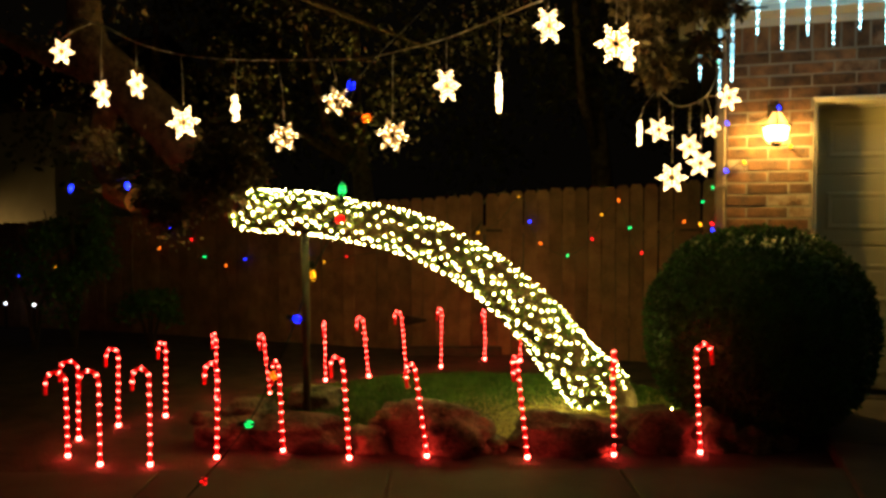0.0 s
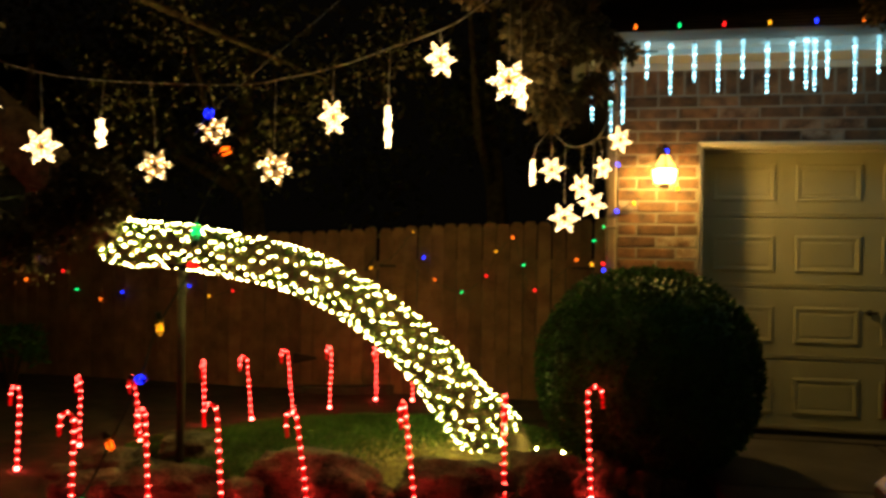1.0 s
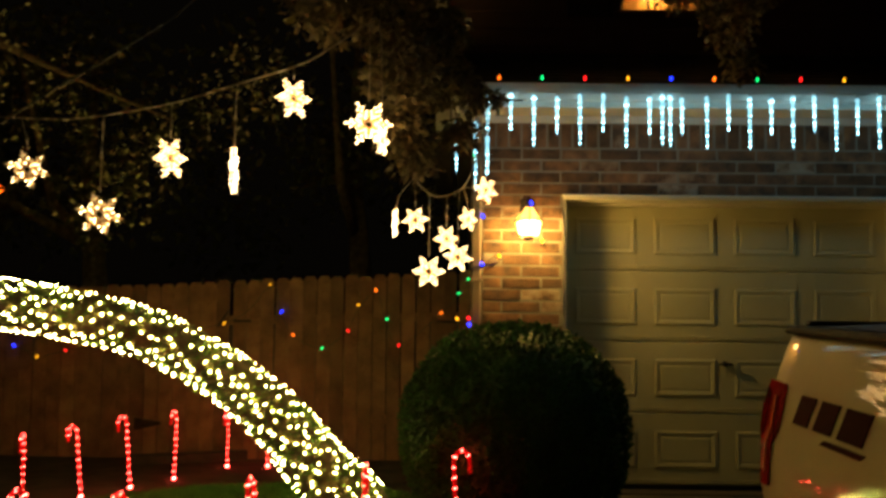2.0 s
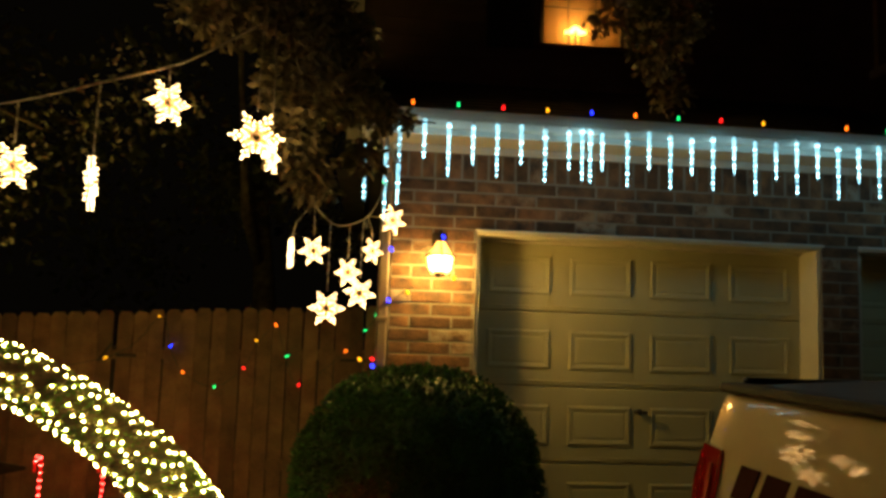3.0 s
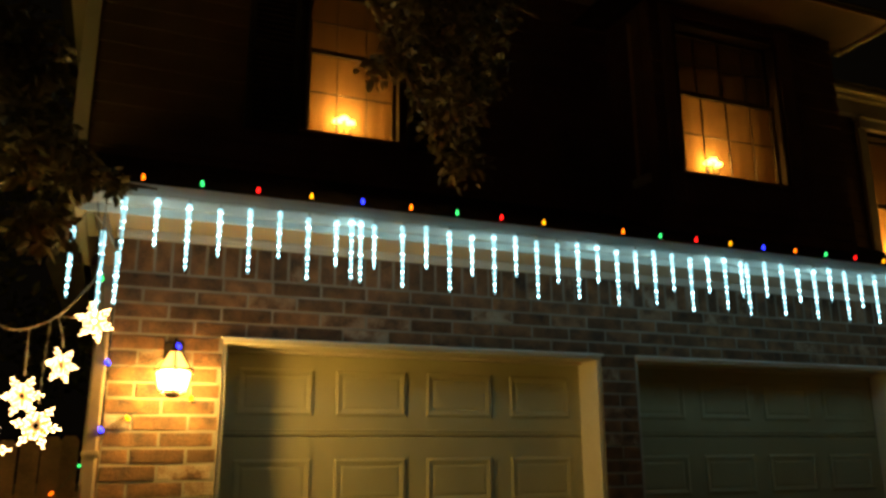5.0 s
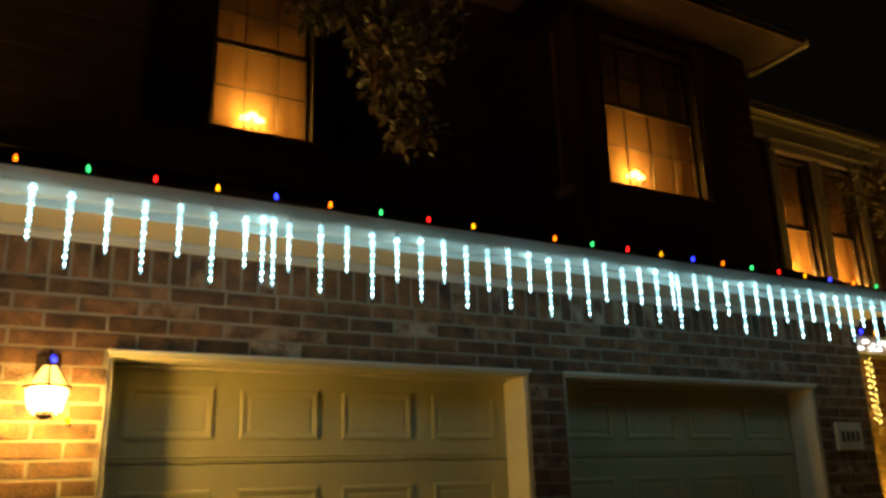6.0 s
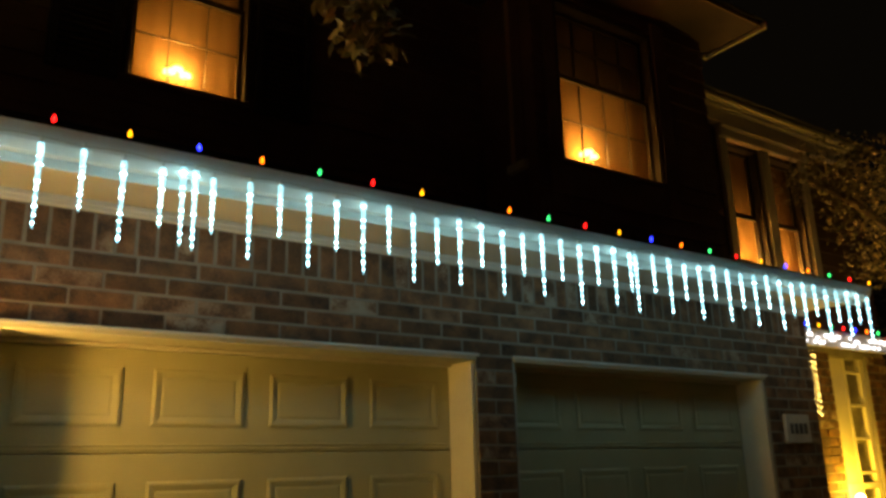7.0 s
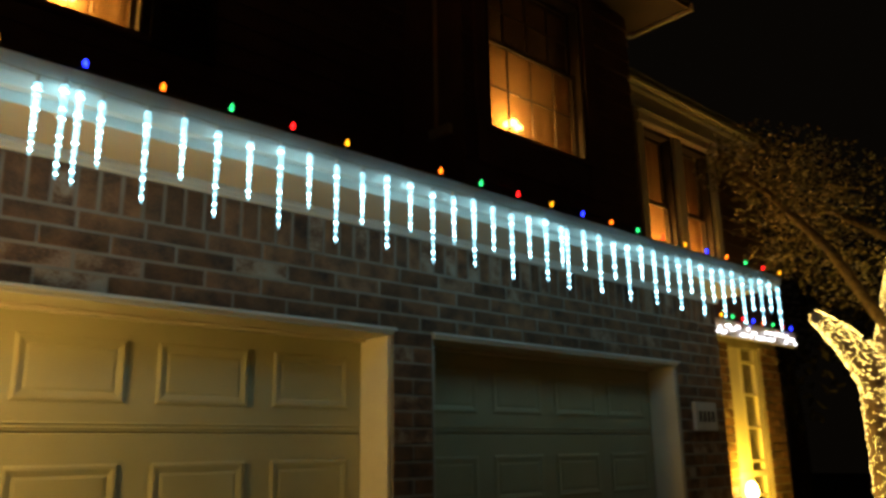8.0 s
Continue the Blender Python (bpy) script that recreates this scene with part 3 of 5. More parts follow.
tagged(part("trim_entry", mt, CREAM), "cream boards between the entry windows", "trim", kind="structure")


# ---- entry at the far end of the garage ----
def build_entry():
    y = 7.1
    s = Shape().box(6.9, 8.53, y, y + 0.15, -0.2, 2.74).box(9.245, 9.65, y, y + 0.15, -0.2, 2.74).box(8.531, 9.244, y, y + 0.15, 2.52, 2.74).box(9.5, 9.65, y + 0.151, 11.5, -0.2, 4.975)
    tagged(part("wall_entry", s, MORTAR), "brick wall beside the front entry", "wall", kind="structure")
    d = thing("sidelight_door", "tall cream entry panel with small panes lit yellow", "door", (8.8, y, 0.0))
    part("rail", Shape().box(8.535, 9.24, y + 0.012, y + 0.029, 1.2, 1.26, 0.004), CREAM, d)
    part("door_leaf", Shape().box(8.535, 8.85, y + 0.03, y + 0.07, 0.0, 2.515, 0.005), CREAM, d)
    fr = part("sash", Shape().box(8.855, 8.885, y + 0.02, y + 0.07, 0.0, 2.515, 0.004).box(9.165, 9.24, y + 0.02, y + 0.07, 0.0, 2.515, 0.004), CREAM, d)
    for k in range(7):
        z = 0.32 + k * 0.34
        part("bar", Shape().box(8.886, 9.164, y + 0.025, y + 0.06, z, z + 0.028, 0.003), CREAM, fr)
    p = part("pane", Shape().box(8.88, 9.17, y + 0.045, y + 0.049, 0.0, 2.51), GLASS, fr)
    p.visible_shadow = False
    back = Shape().box(8.4, 9.3, y + 0.3, y + 0.32, -0.1, 2.5)
    tagged(part("wall_hall", back, CREAM), "pale wall inside the hall", "wall", kind="structure")
    rp = random.Random(2)
    near = part("entry_bricks", Shape().box(7.6, 8.528, y - 0.012, y - 0.001, -0.15, 2.55), MORTAR)
    tagged(near, "lit brick facing beside the entry door", "wall", kind="structure")
    for k in range(30):
        z = 2.55 - (k + 1) * 0.0847
        x = 7.62 + (0.14 if k % 2 else 0.0)
        while x < 8.5:
            part("brick", Shape().box(x + 0.006, min(x + 0.28, 8.528) - 0.006, y - 0.024 + rp.uniform(-0.002, 0.002), y - 0.013, z + 0.006, z + 0.079, 0.003), BRICK, near)
            x += 0.28
    far = part("entry_bricks", Shape().box(9.246, 9.648, y - 0.012, y - 0.001, -0.15, 2.55), MORTAR)
    tagged(far, "lit brick facing at the end of the house", "wall", kind="structure")
    for k in range(31):
        z = 2.55 - (k + 1) * 0.0847
        for a, b in (((9.246, 9.5), (9.5, 9.65)) if k % 2 else ((9.246, 9.38), (9.38, 9.65))):
            part("brick", Shape().box(a + 0.005, b - 0.005, y - 0.024 + rp.uniform(-0.002, 0.002), y - 0.013, z + 0.006, z + 0.079, 0.003), BRICK, far)
    r = thing("porch_roof", "narrow white entry eave hung with lights", "canopy", (8.3, 7.0, 2.6))
    part("canopy", Shape().box(6.93, 9.75, 6.93, 7.068, 2.6, 2.7, 0.01), TRIM, r)
    part("fascia", Shape().box(6.92, 9.76, 6.9, 6.928, 2.56, 2.735, 0.006), TRIM, r)
    lt = thing("porch_lights", "white icicle lights along the entry eave", "string light", (8.6, 6.88, 2.6))
    rr = random.Random(11)
    part("cord", Shape().tube([(7.5 + 0.09 * i, 6.886, 2.7 - 0.012 * (i % 2)) for i in range(26)], 0.004, 5), ROPE, lt)
    for i in range(44):
        h = rr.choice((0.03, 0.06, 0.1))
        part("led", Shape().bead((7.6 + i * 0.049, 6.878, 2.7 - h), 0.011, 1.6), PORCHLED, lt)
    for i, c in enumerate(("blue", "yellow", "green", "red", "blue", "orange", "green", "red", "blue")):
        part("bulb", Shape().bead((7.86 + i * 0.22, 6.87, 2.765), 0.016, 1.6), BULB[c], lt)
    g = thing("gold_garland", "thin garland of gold lights hanging on the entry bricks", "garland", (8.14, 7.03, 1.8))
    s = Shape()
    cord = []
    for i in range(70):
        z = 2.53 - i * 0.009
        a = i * 0.9
        cord.append((8.14 + 0.02 * math.cos(a), 7.03 + 0.02 * math.sin(a), z))
        s.bead((8.14 + 0.026 * math.cos(a), 7.03 + 0.026 * math.sin(a), z), 0.0036)
    part("lights", s, MINI2, g, kind="stuff")
    part("cord", Shape().tube(cord, 0.003, 4), CORD, g)
    lx, ly = 8.5, 6.96
    l = thing("entry_lamp", "bright warm lamp low beside the entry", "lamp", (lx, ly, 0.9))
    part("post", rounded(Shape().tube([(lx, ly, -0.14), (lx, ly, 1.0)], 0.02, 8)), IRON, l)
    part("globe", rounded(Shape().tube([(lx, ly, 1.0), (lx, ly, 1.02), (lx, ly, 1.07), (lx, ly, 1.14), (lx, ly, 1.17)], [0.03, 0.045, 0.06, 0.045, 0.02], 12)), LAMPGLASS, l)
    lamp("entry_light", (lx + 0.02, ly - 0.1, 1.16), 40.0, (1.0, 0.6, 0.04), 0.06)


build_entry()


def build_plaque():
    p = thing("wall_plaque", "pale cast stone plaque set on the brick pier", "plaque", (6.53, 6.28, 1.72))
    part("plate", Shape().box(6.37, 6.69, 6.265, 6.296, 1.62, 1.84, 0.008), STONE, p)
    for i in range(4):
        part("bar", Shape().box(6.415 + i * 0.062, 6.455 + i * 0.062, 6.261, 6.2648, 1.69, 1.77), INK, p)


build_plaque()


# ---- wall lantern ----
def build_lantern():
    x, y, z = LAMP
    l = thing("wall_lantern", "black metal coach lantern glowing warm on the bricks", "wall lamp", (x, 6.28, z))
    part("backplate", Shape().box(x - 0.05, x + 0.05, 6.283, 6.297, z - 0.02, z + 0.2, 0.006), IRON, l)
    part("arm", rounded(Shape().tube([(x, 6.283, z + 0.16), (x, 6.24, z + 0.2), (x, 6.18, z + 0.2), (x, y, z + 0.165)], 0.009, 8)), IRON, l)
    cap = Shape().tube([(x, y, z + 0.132), (x, y, z + 0.14), (x, y, z + 0.15), (x, y, z + 0.165)], [0.036, 0.034, 0.018, 0.012], 12)
    part("cap", cap, IRON, l)
    part("shade", rounded(Shape().tube([(x, y, z + 0.04), (x, y, z + 0.046), (x, y, z + 0.075), (x, y, z + 0.105), (x, y, z + 0.131)], [0.092, 0.09, 0.07, 0.05, 0.034], 16)), SHADEGLASS, l, "flared glowing glass shade")
    part("rim", rounded(Shape().tube([(x + 0.094 * math.cos(k * math.pi / 12), y + 0.094 * math.sin(k * math.pi / 12), z + 0.038) for k in range(25)], 0.007, 6, False)), IRON, l)
    for k in range(6):
        a = math.radians(60 * k + 30)
        part("rib", rounded(Shape().tube([(x + 0.09 * math.cos(a), y + 0.09 * math.sin(a), z + 0.036), (x + 0.062 * math.cos(a), y + 0.062 * math.sin(a), z - 0.078)], 0.0035, 6)), IRON, l)
    for k in range(6):
        a = math.radians(60 * k + 30)
        part("hood_rib", rounded(Shape().tube([(x + 0.093 * math.cos(a), y + 0.093 * math.sin(a), z + 0.04), (x + 0.036 * math.cos(a), y + 0.036 * math.sin(a), z + 0.132)], 0.0045, 6)), IRON, l)
    gl = part("glass", rounded(Shape().tube([(x, y, z - 0.078), (x, y, z + 0.036)], [0.066, 0.09], 14, False)), GLASS, l, "tapered clear glass")
    gl.visible_shadow = False
    part("base", rounded(Shape().tube([(x, y, z - 0.105), (x, y, z - 0.094), (x, y, z - 0.079)], [0.014, 0.032, 0.036], 12)), IRON, l)
    # glowing body far wider than a bulb, imitating the lantern's glare
    part("bulb", rounded(Shape().tube([(x, y, z - 0.058), (x, y, z - 0.042), (x, y, z - 0.008), (x, y, z + 0.02), (x, y, z + 0.036)], [0.035, 0.062, 0.08, 0.08, 0.055], 14)), LAMPGLASS, l, "glowing bulb").visible_shadow = False


build_lantern()


# ---- bricks of the garage front ----
def build_bricks():
    bw, bh, gap = 0.28, 0.0847, 0.0105
    shared = {}

    def brick(x0, x1, z0, z1, back=0.0):
        key = (round(x1 - x0, 2), round(z1 - z0, 3))
        if key not in shared:
            w, h = key
            shared[key] = Shape().box(-w / 2, w / 2, 0, 0.04, -h / 2, h / 2, 0.004).mesh("brick", BRICK)
        ob = part("brick", shared[key], None, front_wall)
        ob.location = ((x0 + x1) / 2, WALL_Y - 0.002 + rnd.uniform(-0.0015, 0.0025), (z0 + z1) / 2)

    def run(xa, xb, z, odd):
        x = xa - (bw / 2 if odd else 0)
        while x < xb - 0.02:
            a, b = max(x, xa), min(x + bw, xb)
            if b - a > 0.04:
                brick(a + gap / 2, b - gap / 2, z + gap / 2, z + bh - gap / 2)
            x += bw

    for k in range(25):
        z = HEAD - (k + 1) * bh
        for a, b in ((LEFT, DOORS[0][0]), (DOORS[0][1], DOORS[1][0]), (DOORS[1][1], RIGHT)):
            run(a, b, z, k % 2 == 1)
    for k in range(4):
        run(LEFT, RIGHT, HEAD + k * bh, k % 2 == 0)
    n = 70
    w = (RIGHT - LEFT) / n
    for i in range(n):
        brick(LEFT + i * w + gap / 2, LEFT + (i + 1) * w - gap / 2, HEAD + 4 * bh + gap / 2, 2.65)


build_bricks()


# ---- fence ----
def build_fence():
    f = thing("fence", "weathered cedar privacy fence with dog-ear pickets", "fence", (-4, 8.5, -0.2))
    w = 0.14
    base = Shape().prism([(-w / 2 + 0.002, 0), (w / 2 - 0.002, 0), (w / 2 - 0.002, 1.80), (w / 2 - 0.03, 1.84), (-w / 2 + 0.03, 1.84), (-w / 2 + 0.002, 1.80)], "y", -0.009, 0.009).mesh("picket", FENCE)
    x = 0.33
    while x > -10.5:
        p = part("picket", base, None, f)
        top = 1.64 + 0.052 * x + rnd.uniform(-0.012, 0.012)
        p.location = (x, 8.5 + rnd.uniform(-0.006, 0.006), ground_z(8.5) - 0.01)
        p.scale = (rnd.uniform(0.96, 1.0), 1, (top - ground_z(8.5)) / 1.84)
        p.rotation_euler = (0, rnd.uniform(-0.006, 0.006), 0)
        x -= w * (1.16 if -1.95 < x < -1.78 else 1.0)
    for z in (0.15, 1.15):
        part("rail", Shape().add([(0.4, 8.515, z), (-10.6, 8.515, z - 0.3), (-10.6, 8.55, z - 0.3), (0.4, 8.55, z), (0.4, 8.515, z + 0.09), (-10.6, 8.515, z - 0.21), (-10.6, 8.55, z - 0.21), (0.4, 8.55, z + 0.09)], [(0, 1, 2, 3), (7, 6, 5, 4), (0, 4, 5, 1), (1, 5, 6, 2), (2, 6, 7, 3), (3, 7, 4, 0)]), FENCE, f)
    part("latch", Shape().box(-1.97, -1.79, 8.475, 8.489, 1.11, 1.14, 0.004), IRON, f, "black metal gate latch")
    part("latch_arm", Shape().add([(-2.13, 8.472, 1.07), (-2.11, 8.472, 1.06), (-2.0, 8.472, 1.225), (-2.02, 8.472, 1.235), (-2.13, 8.489, 1.07), (-2.11, 8.489, 1.06), (-2.0, 8.489, 1.225), (-2.02, 8.489, 1.235)], [(0, 1, 2, 3), (7, 6, 5, 4), (0, 4, 5, 1), (1, 5, 6, 2), (2, 6, 7, 3), (3, 7, 4, 0)]), IRON, f, "black slanted latch arm")
    part("strap_hinge", Shape().prism([(-2.92, 0.165), (-2.92, 0.04), (-2.66, 0.1), (-2.66, 0.125)], "y", 8.472, 8.489), IRON, f, "dark tapered strap hinge")
    part("hinge", Shape().box(0.05, 0.28, 8.475, 8.489, 1.13, 1.155, 0.004), IRON, f)



build_fence()


def build_timber():
    """A squared timber lying on the soil in front of the fence."""
    m = pose(-2.3, 8.26, ground_z(8.26), 0, 0, 17)
    s = Shape().box(-0.55, 0.55, -0.045, 0.045, -0.02, 0.085, 0.012)
    s.v = [tuple(m @ Vector(p)) for p in s.v]
    tagged(part("landscape_timber", s, DARK_WOOD), "dark weathered timber lying at the foot of the fence", "timber")


build_timber()


# ---- trees ----
def leaf_cloud(spots, count, size, r):
    """Small folded leaves scattered round (x, y, z, radius) spots."""
    s = Shape()
    total = sum(q[3] ** 2 for q in spots)
    for cx, cy, cz, rad in spots:
        for _ in range(int(count * rad ** 2 / total)):
            d = Vector((r.gauss(0, 1), r.gauss(0, 1), r.gauss(0, 1))).normalized() * rad * r.random() ** 0.5
            c = Vector((cx, cy, cz)) + Vector((d.x, d.y, d.z * 0.9))
            ln = size * r.uniform(0.7, 1.3)
            ax = Vector((r.uniform(-1, 1), r.uniform(-1, 1), r.uniform(-1.2, 0.4))).normalized()
            sd = ax.cross(Vector((r.uniform(-1, 1), r.uniform(-1, 1), r.uniform(-1, 1)))).normalized() * ln * 0.23
            up = ax.cross(sd).normalized() * ln * 0.06
            m = c + ax * ln * 0.45
            s.add([c, m + sd + up, c + ax * ln, m - sd + up, m + ax * ln * 0.3 + sd * 0.7 + up, m + ax * ln * 0.3 - sd * 0.7 + up], [(0, 1, 4, 2), (0, 2, 5, 3)])
    return s


TRUNK = [(-0.41, 6.11, -0.2), (-0.441, 6.1, -0.043), (-0.663, 6.02, 0.215), (-0.918, 5.9, 0.56), (-1.281, 5.72, 0.901), (-1.683, 5.5, 1.153), (-2.143, 5.25, 1.285), (-2.451, 5.08, 1.337), (-2.744, 4.95, 1.365), (-3.01, 4.9, 1.593), (-3.253, 4.8, 1.904), (-3.63, 4.7, 2.295), (-3.748, 4.6, 2.553), (-3.76, 4.6, 3.1), (-3.6, 4.5, 3.9)]
TRUNK_R = [0.25, 0.23, 0.2, 0.18, 0.155, 0.145, 0.138, 0.136, 0.14, 0.16, 0.17, 0.16, 0.12, 0.1, 0.05]


def smooth_line(pts, radii, per=5):
    """A rounder line through the points."""
    out, rr = [], []
    P = [Vector(p) for p in pts]
    for i in range(len(P) - 1):
        a, b, c, d = P[max(i - 1, 0)], P[i], P[i + 1], P[min(i + 2, len(P) - 1)]
        for k in range(per):
            t = k / per
            out.append(0.5 * (2 * b + (c - a) * t + (2 * a - 5 * b + 4 * c - d) * t * t + (3 * b - a - 3 * c + d) * t ** 3))
            rr.append(lerp(radii[i], radii[i + 1], t))
    return out + [P[-1]], rr + [radii[-1]]


def build_oak():
    t = thing("leaning_oak", "leaning live oak with its low trunk wrapped in net lights", "tree", (-0.4, 6.1, -0.1))
    line, rad = smooth_line(TRUNK, TRUNK_R)
    trunk = rounded(Shape().tube(line, rad, 20))
    trunk.v = [tuple(Vector(p) + 0.02 * noise.noise_vector(Vector(p) * 5)) for p in trunk.v]
    trunk_ob = part("trunk", trunk, BARK, t)
    limbs = (
        ([(-3.3, 4.8, 1.95), (-3.7, 4.7, 2.25), (-4.3, 4.6, 2.5), (-5.2, 4.7, 2.9)], [0.1, 0.08, 0.06, 0.02]),
        ([(-3.75, 4.6, 2.9), (-2.9, 4.3, 3.2), (-1.8, 4.0, 3.3), (-0.6, 3.95, 3.25), (0.6, 4.0, 3.2), (1.3, 3.95, 3.1), (1.7, 3.9, 2.95)], [0.09, 0.075, 0.06, 0.05, 0.035, 0.02, 0.006]),
        ([(-0.5, 3.95, 3.25), (-0.2, 3.85, 2.9), (-0.05, 3.85, 2.5), (0.0, 3.95, 2.1)], [0.03, 0.022, 0.012, 0.004]),
        ([(-0.2, 3.85, 2.9), (0.15, 4.1, 2.6), (0.36, 4.3, 2.36), (0.54, 4.35, 2.33)], [0.02, 0.014, 0.009, 0.003]),
        ([(1.0, 3.98, 3.15), (1.15, 3.9, 2.8), (1.3, 3.88, 2.45)], [0.02, 0.012, 0.003]),
        ([(-3.68, 4.6, 3.3), (-3.0, 5.3, 3.1), (-2.3, 5.6, 2.8), (-1.6, 5.6, 2.5)], [0.05, 0.035, 0.02, 0.006]),
    )
    for pts, rs in limbs:
        a, b = smooth_line(pts, rs, 4)
        part("limb", rounded(Shape().tube(a, b, 8)), BARK, t)
    a, b = smooth_line([(-3.62, 4.7, 2.25), (-3.78, 4.74, 1.9), (-3.68, 4.7, 1.6), (-3.42, 4.6, 1.44)], [0.09, 0.09, 0.088, 0.084], 4)
    part("limb", rounded(Shape().tube(a, b, 10)), BARK, t)
    # straw tone carried along the limb imitates net light falling on it
    part("sawn_end", Shape().tube([(-3.62, 4.675, 1.5), (-3.5, 4.635, 1.46), (-3.36, 4.585, 1.42)], [0.097, 0.094, 0.088], 12), STRAW, t, "pale end of a sawn limb, tinted for the net lights' glow")
    # twig added to carry the dark leaf clump below
    a, b = smooth_line([(-2.75, 4.92, 1.4), (-2.4, 4.3, 1.42), (-2.1, 3.6, 1.42), (-1.9, 3.32, 1.5)], [0.03, 0.02, 0.01, 0.004], 4)
    part("limb", rounded(Shape().tube(a, b, 6)), BARK, t)
    r = random.Random(21)
    # clump added between trunk and camera, backlit, to keep this stretch dark
    shade = [(-1.825, 3.32, 1.6, 0.16), (-1.93, 3.3, 1.47, 0.15), (-2.12, 3.3, 1.36, 0.13), (-1.72, 3.3, 1.52, 0.1), (-2.26, 3.35, 1.4, 0.1)]
    part("crown", leaf_cloud(shade, 3400, 0.045, r), LEAF, t, "", "stuff")
    glint = [(-3.03, 3.78, 1.74, 0.13), (-2.9, 3.8, 1.66, 0.08)]
    part("crown", leaf_cloud(glint, 240, 0.045, r), LEAF, t, "", "stuff")
    front = [(-0.2, 3.85, 2.9, 0.26), (-0.3, 3.85, 2.62, 0.2), (-0.05, 3.92, 2.6, 0.24), (0.15, 4.0, 2.55, 0.14), (0.02, 3.92, 2.35, 0.2), (-0.02, 3.95, 2.12, 0.13), (0.05, 4.0, 1.98, 0.1), (0.16, 4.2, 2.4, 0.16), (0.3, 4.3, 2.34, 0.09), (0.42, 4.35, 2.34, 0.05), (0.24, 4.2, 2.15, 0.09)]
    part("crown", leaf_cloud(front, 6800, 0.048, r), LEAF, t, "small oval leaves lit by the snowflakes", "stuff")
    drop = [(1.28, 3.92, 2.98, 0.2), (1.3, 3.9, 2.76, 0.17), (1.36, 3.9, 2.55, 0.13), (1.41, 3.9, 2.38, 0.085), (1.45, 3.92, 2.68, 0.13), (1.14, 3.92, 2.66, 0.06), (1.45, 3.95, 2.95, 0.2)]
    part("crown", leaf_cloud(drop, 3600, 0.036, r), LEAF, t, "", "stuff")
    left = [(-3.2, 4.2, 1.75, 0.22), (-3.35, 4.3, 1.5, 0.16), (-2.9, 5.2, 2.3, 0.4), (-2.3, 5.4, 2.6, 0.4), (-1.7, 5.4, 2.3, 0.4), (-1.2, 5.3, 2.5, 0.4), (-2.0, 5.7, 2.0, 0.35), (-0.9, 5.3, 2.7, 0.35), (-3.9, 5.0, 2.1, 0.4), (-4.4, 4.9, 2.5, 0.5), (-2.6, 5.0, 3.0, 0.45), (-3.6, 5.2, 1.3, 0.35), (-1.9, 3.95, 2.45, 0.2), (-1.3, 3.9, 2.4, 0.16), (-2.9, 3.9, 2.5, 0.2)]
    part("crown", leaf_cloud(left, 1700, 0.04, r), LEAF, t, "", "stuff")
    n = thing("net_lights", "net of warm white mini lights wrapped round the leaning trunk", "string light", (-0.5, 6.0, 0.0))
    s, cords = Shape(), Shape()
    clumps = Shape()
    lo, hi = 5, 40.3
    r = random.Random(4)
    for k in range(780):
        u = lo + (hi - lo) * (k + r.random()) / 780
        i = int(u)
        f = u - i
        c = line[i].lerp(line[i + 1], f)
        rr = lerp(rad[i], rad[i + 1], f) + 0.012
        d = (line[i + 1] - line[i]).normalized()
        sd = d.cross(Vector((0, 0, 1))).normalized()
        up = sd.cross(d)
        a = k * 2.39996 + r.uniform(-0.3, 0.3)
        o = math.cos(a) * sd + math.sin(a) * up
        p = c + o * rr
        s.bead(p, 0.0038, 1.4)
        q = c + (math.cos(a + 0.5) * sd + math.sin(a + 0.5) * up) * (rr - 0.006) + d * 0.06
        cords.tube([c + o * (rr - 0.006), q], 0.0025, 3, False)
        for _ in range(16):
            b = c + (math.cos(a + r.uniform(-1, 1)) * sd + math.sin(a + r.uniform(-1, 1)) * up).normalized() * (rr - 0.016) + d * r.uniform(-0.05, 0.05)
            e = (o + Vector((r.uniform(-1, 1), r.uniform(-1, 1), r.uniform(-1, 1)))).normalized() * r.uniform(0.018, 0.04)
            w = e.cross(d).normalized() * 0.009
            clumps.add([b, b + e * 0.5 + w, b + e, b + e * 0.5 - w], [(0, 1, 2, 3)])
    for dx in (0.08, 0.17, 0.27, 0.36):
        s.bead((-0.2 + dx, 6.0 - dx * 0.3, -0.07), 0.0085, 1.2)
    part("mini_lighting", s, MINI, n, "tiny warm white bulbs", "stuff")
    part("net", cords, CORD, n, "", "stuff")
    part("greenery", clumps, IVY, t, "green sprigs covering the lit trunk", "stuff")
    p = thing("prop_post", "dark round post propping up the leaning trunk", "post", (-2.36, 5.07, -0.1))
    part("pole", rounded(Shape().tube([(-2.36, 5.07, -0.12), (-2.36, 5.07, 0.6), (-2.362, 5.07, 1.2)], 0.026, 10)), DARK_WOOD, p)
    part("saddle", Shape().box(-2.43, -2.29, 5.0, 5.14, 1.19, 1.215, 0.006), IRON, p)


build_oak()


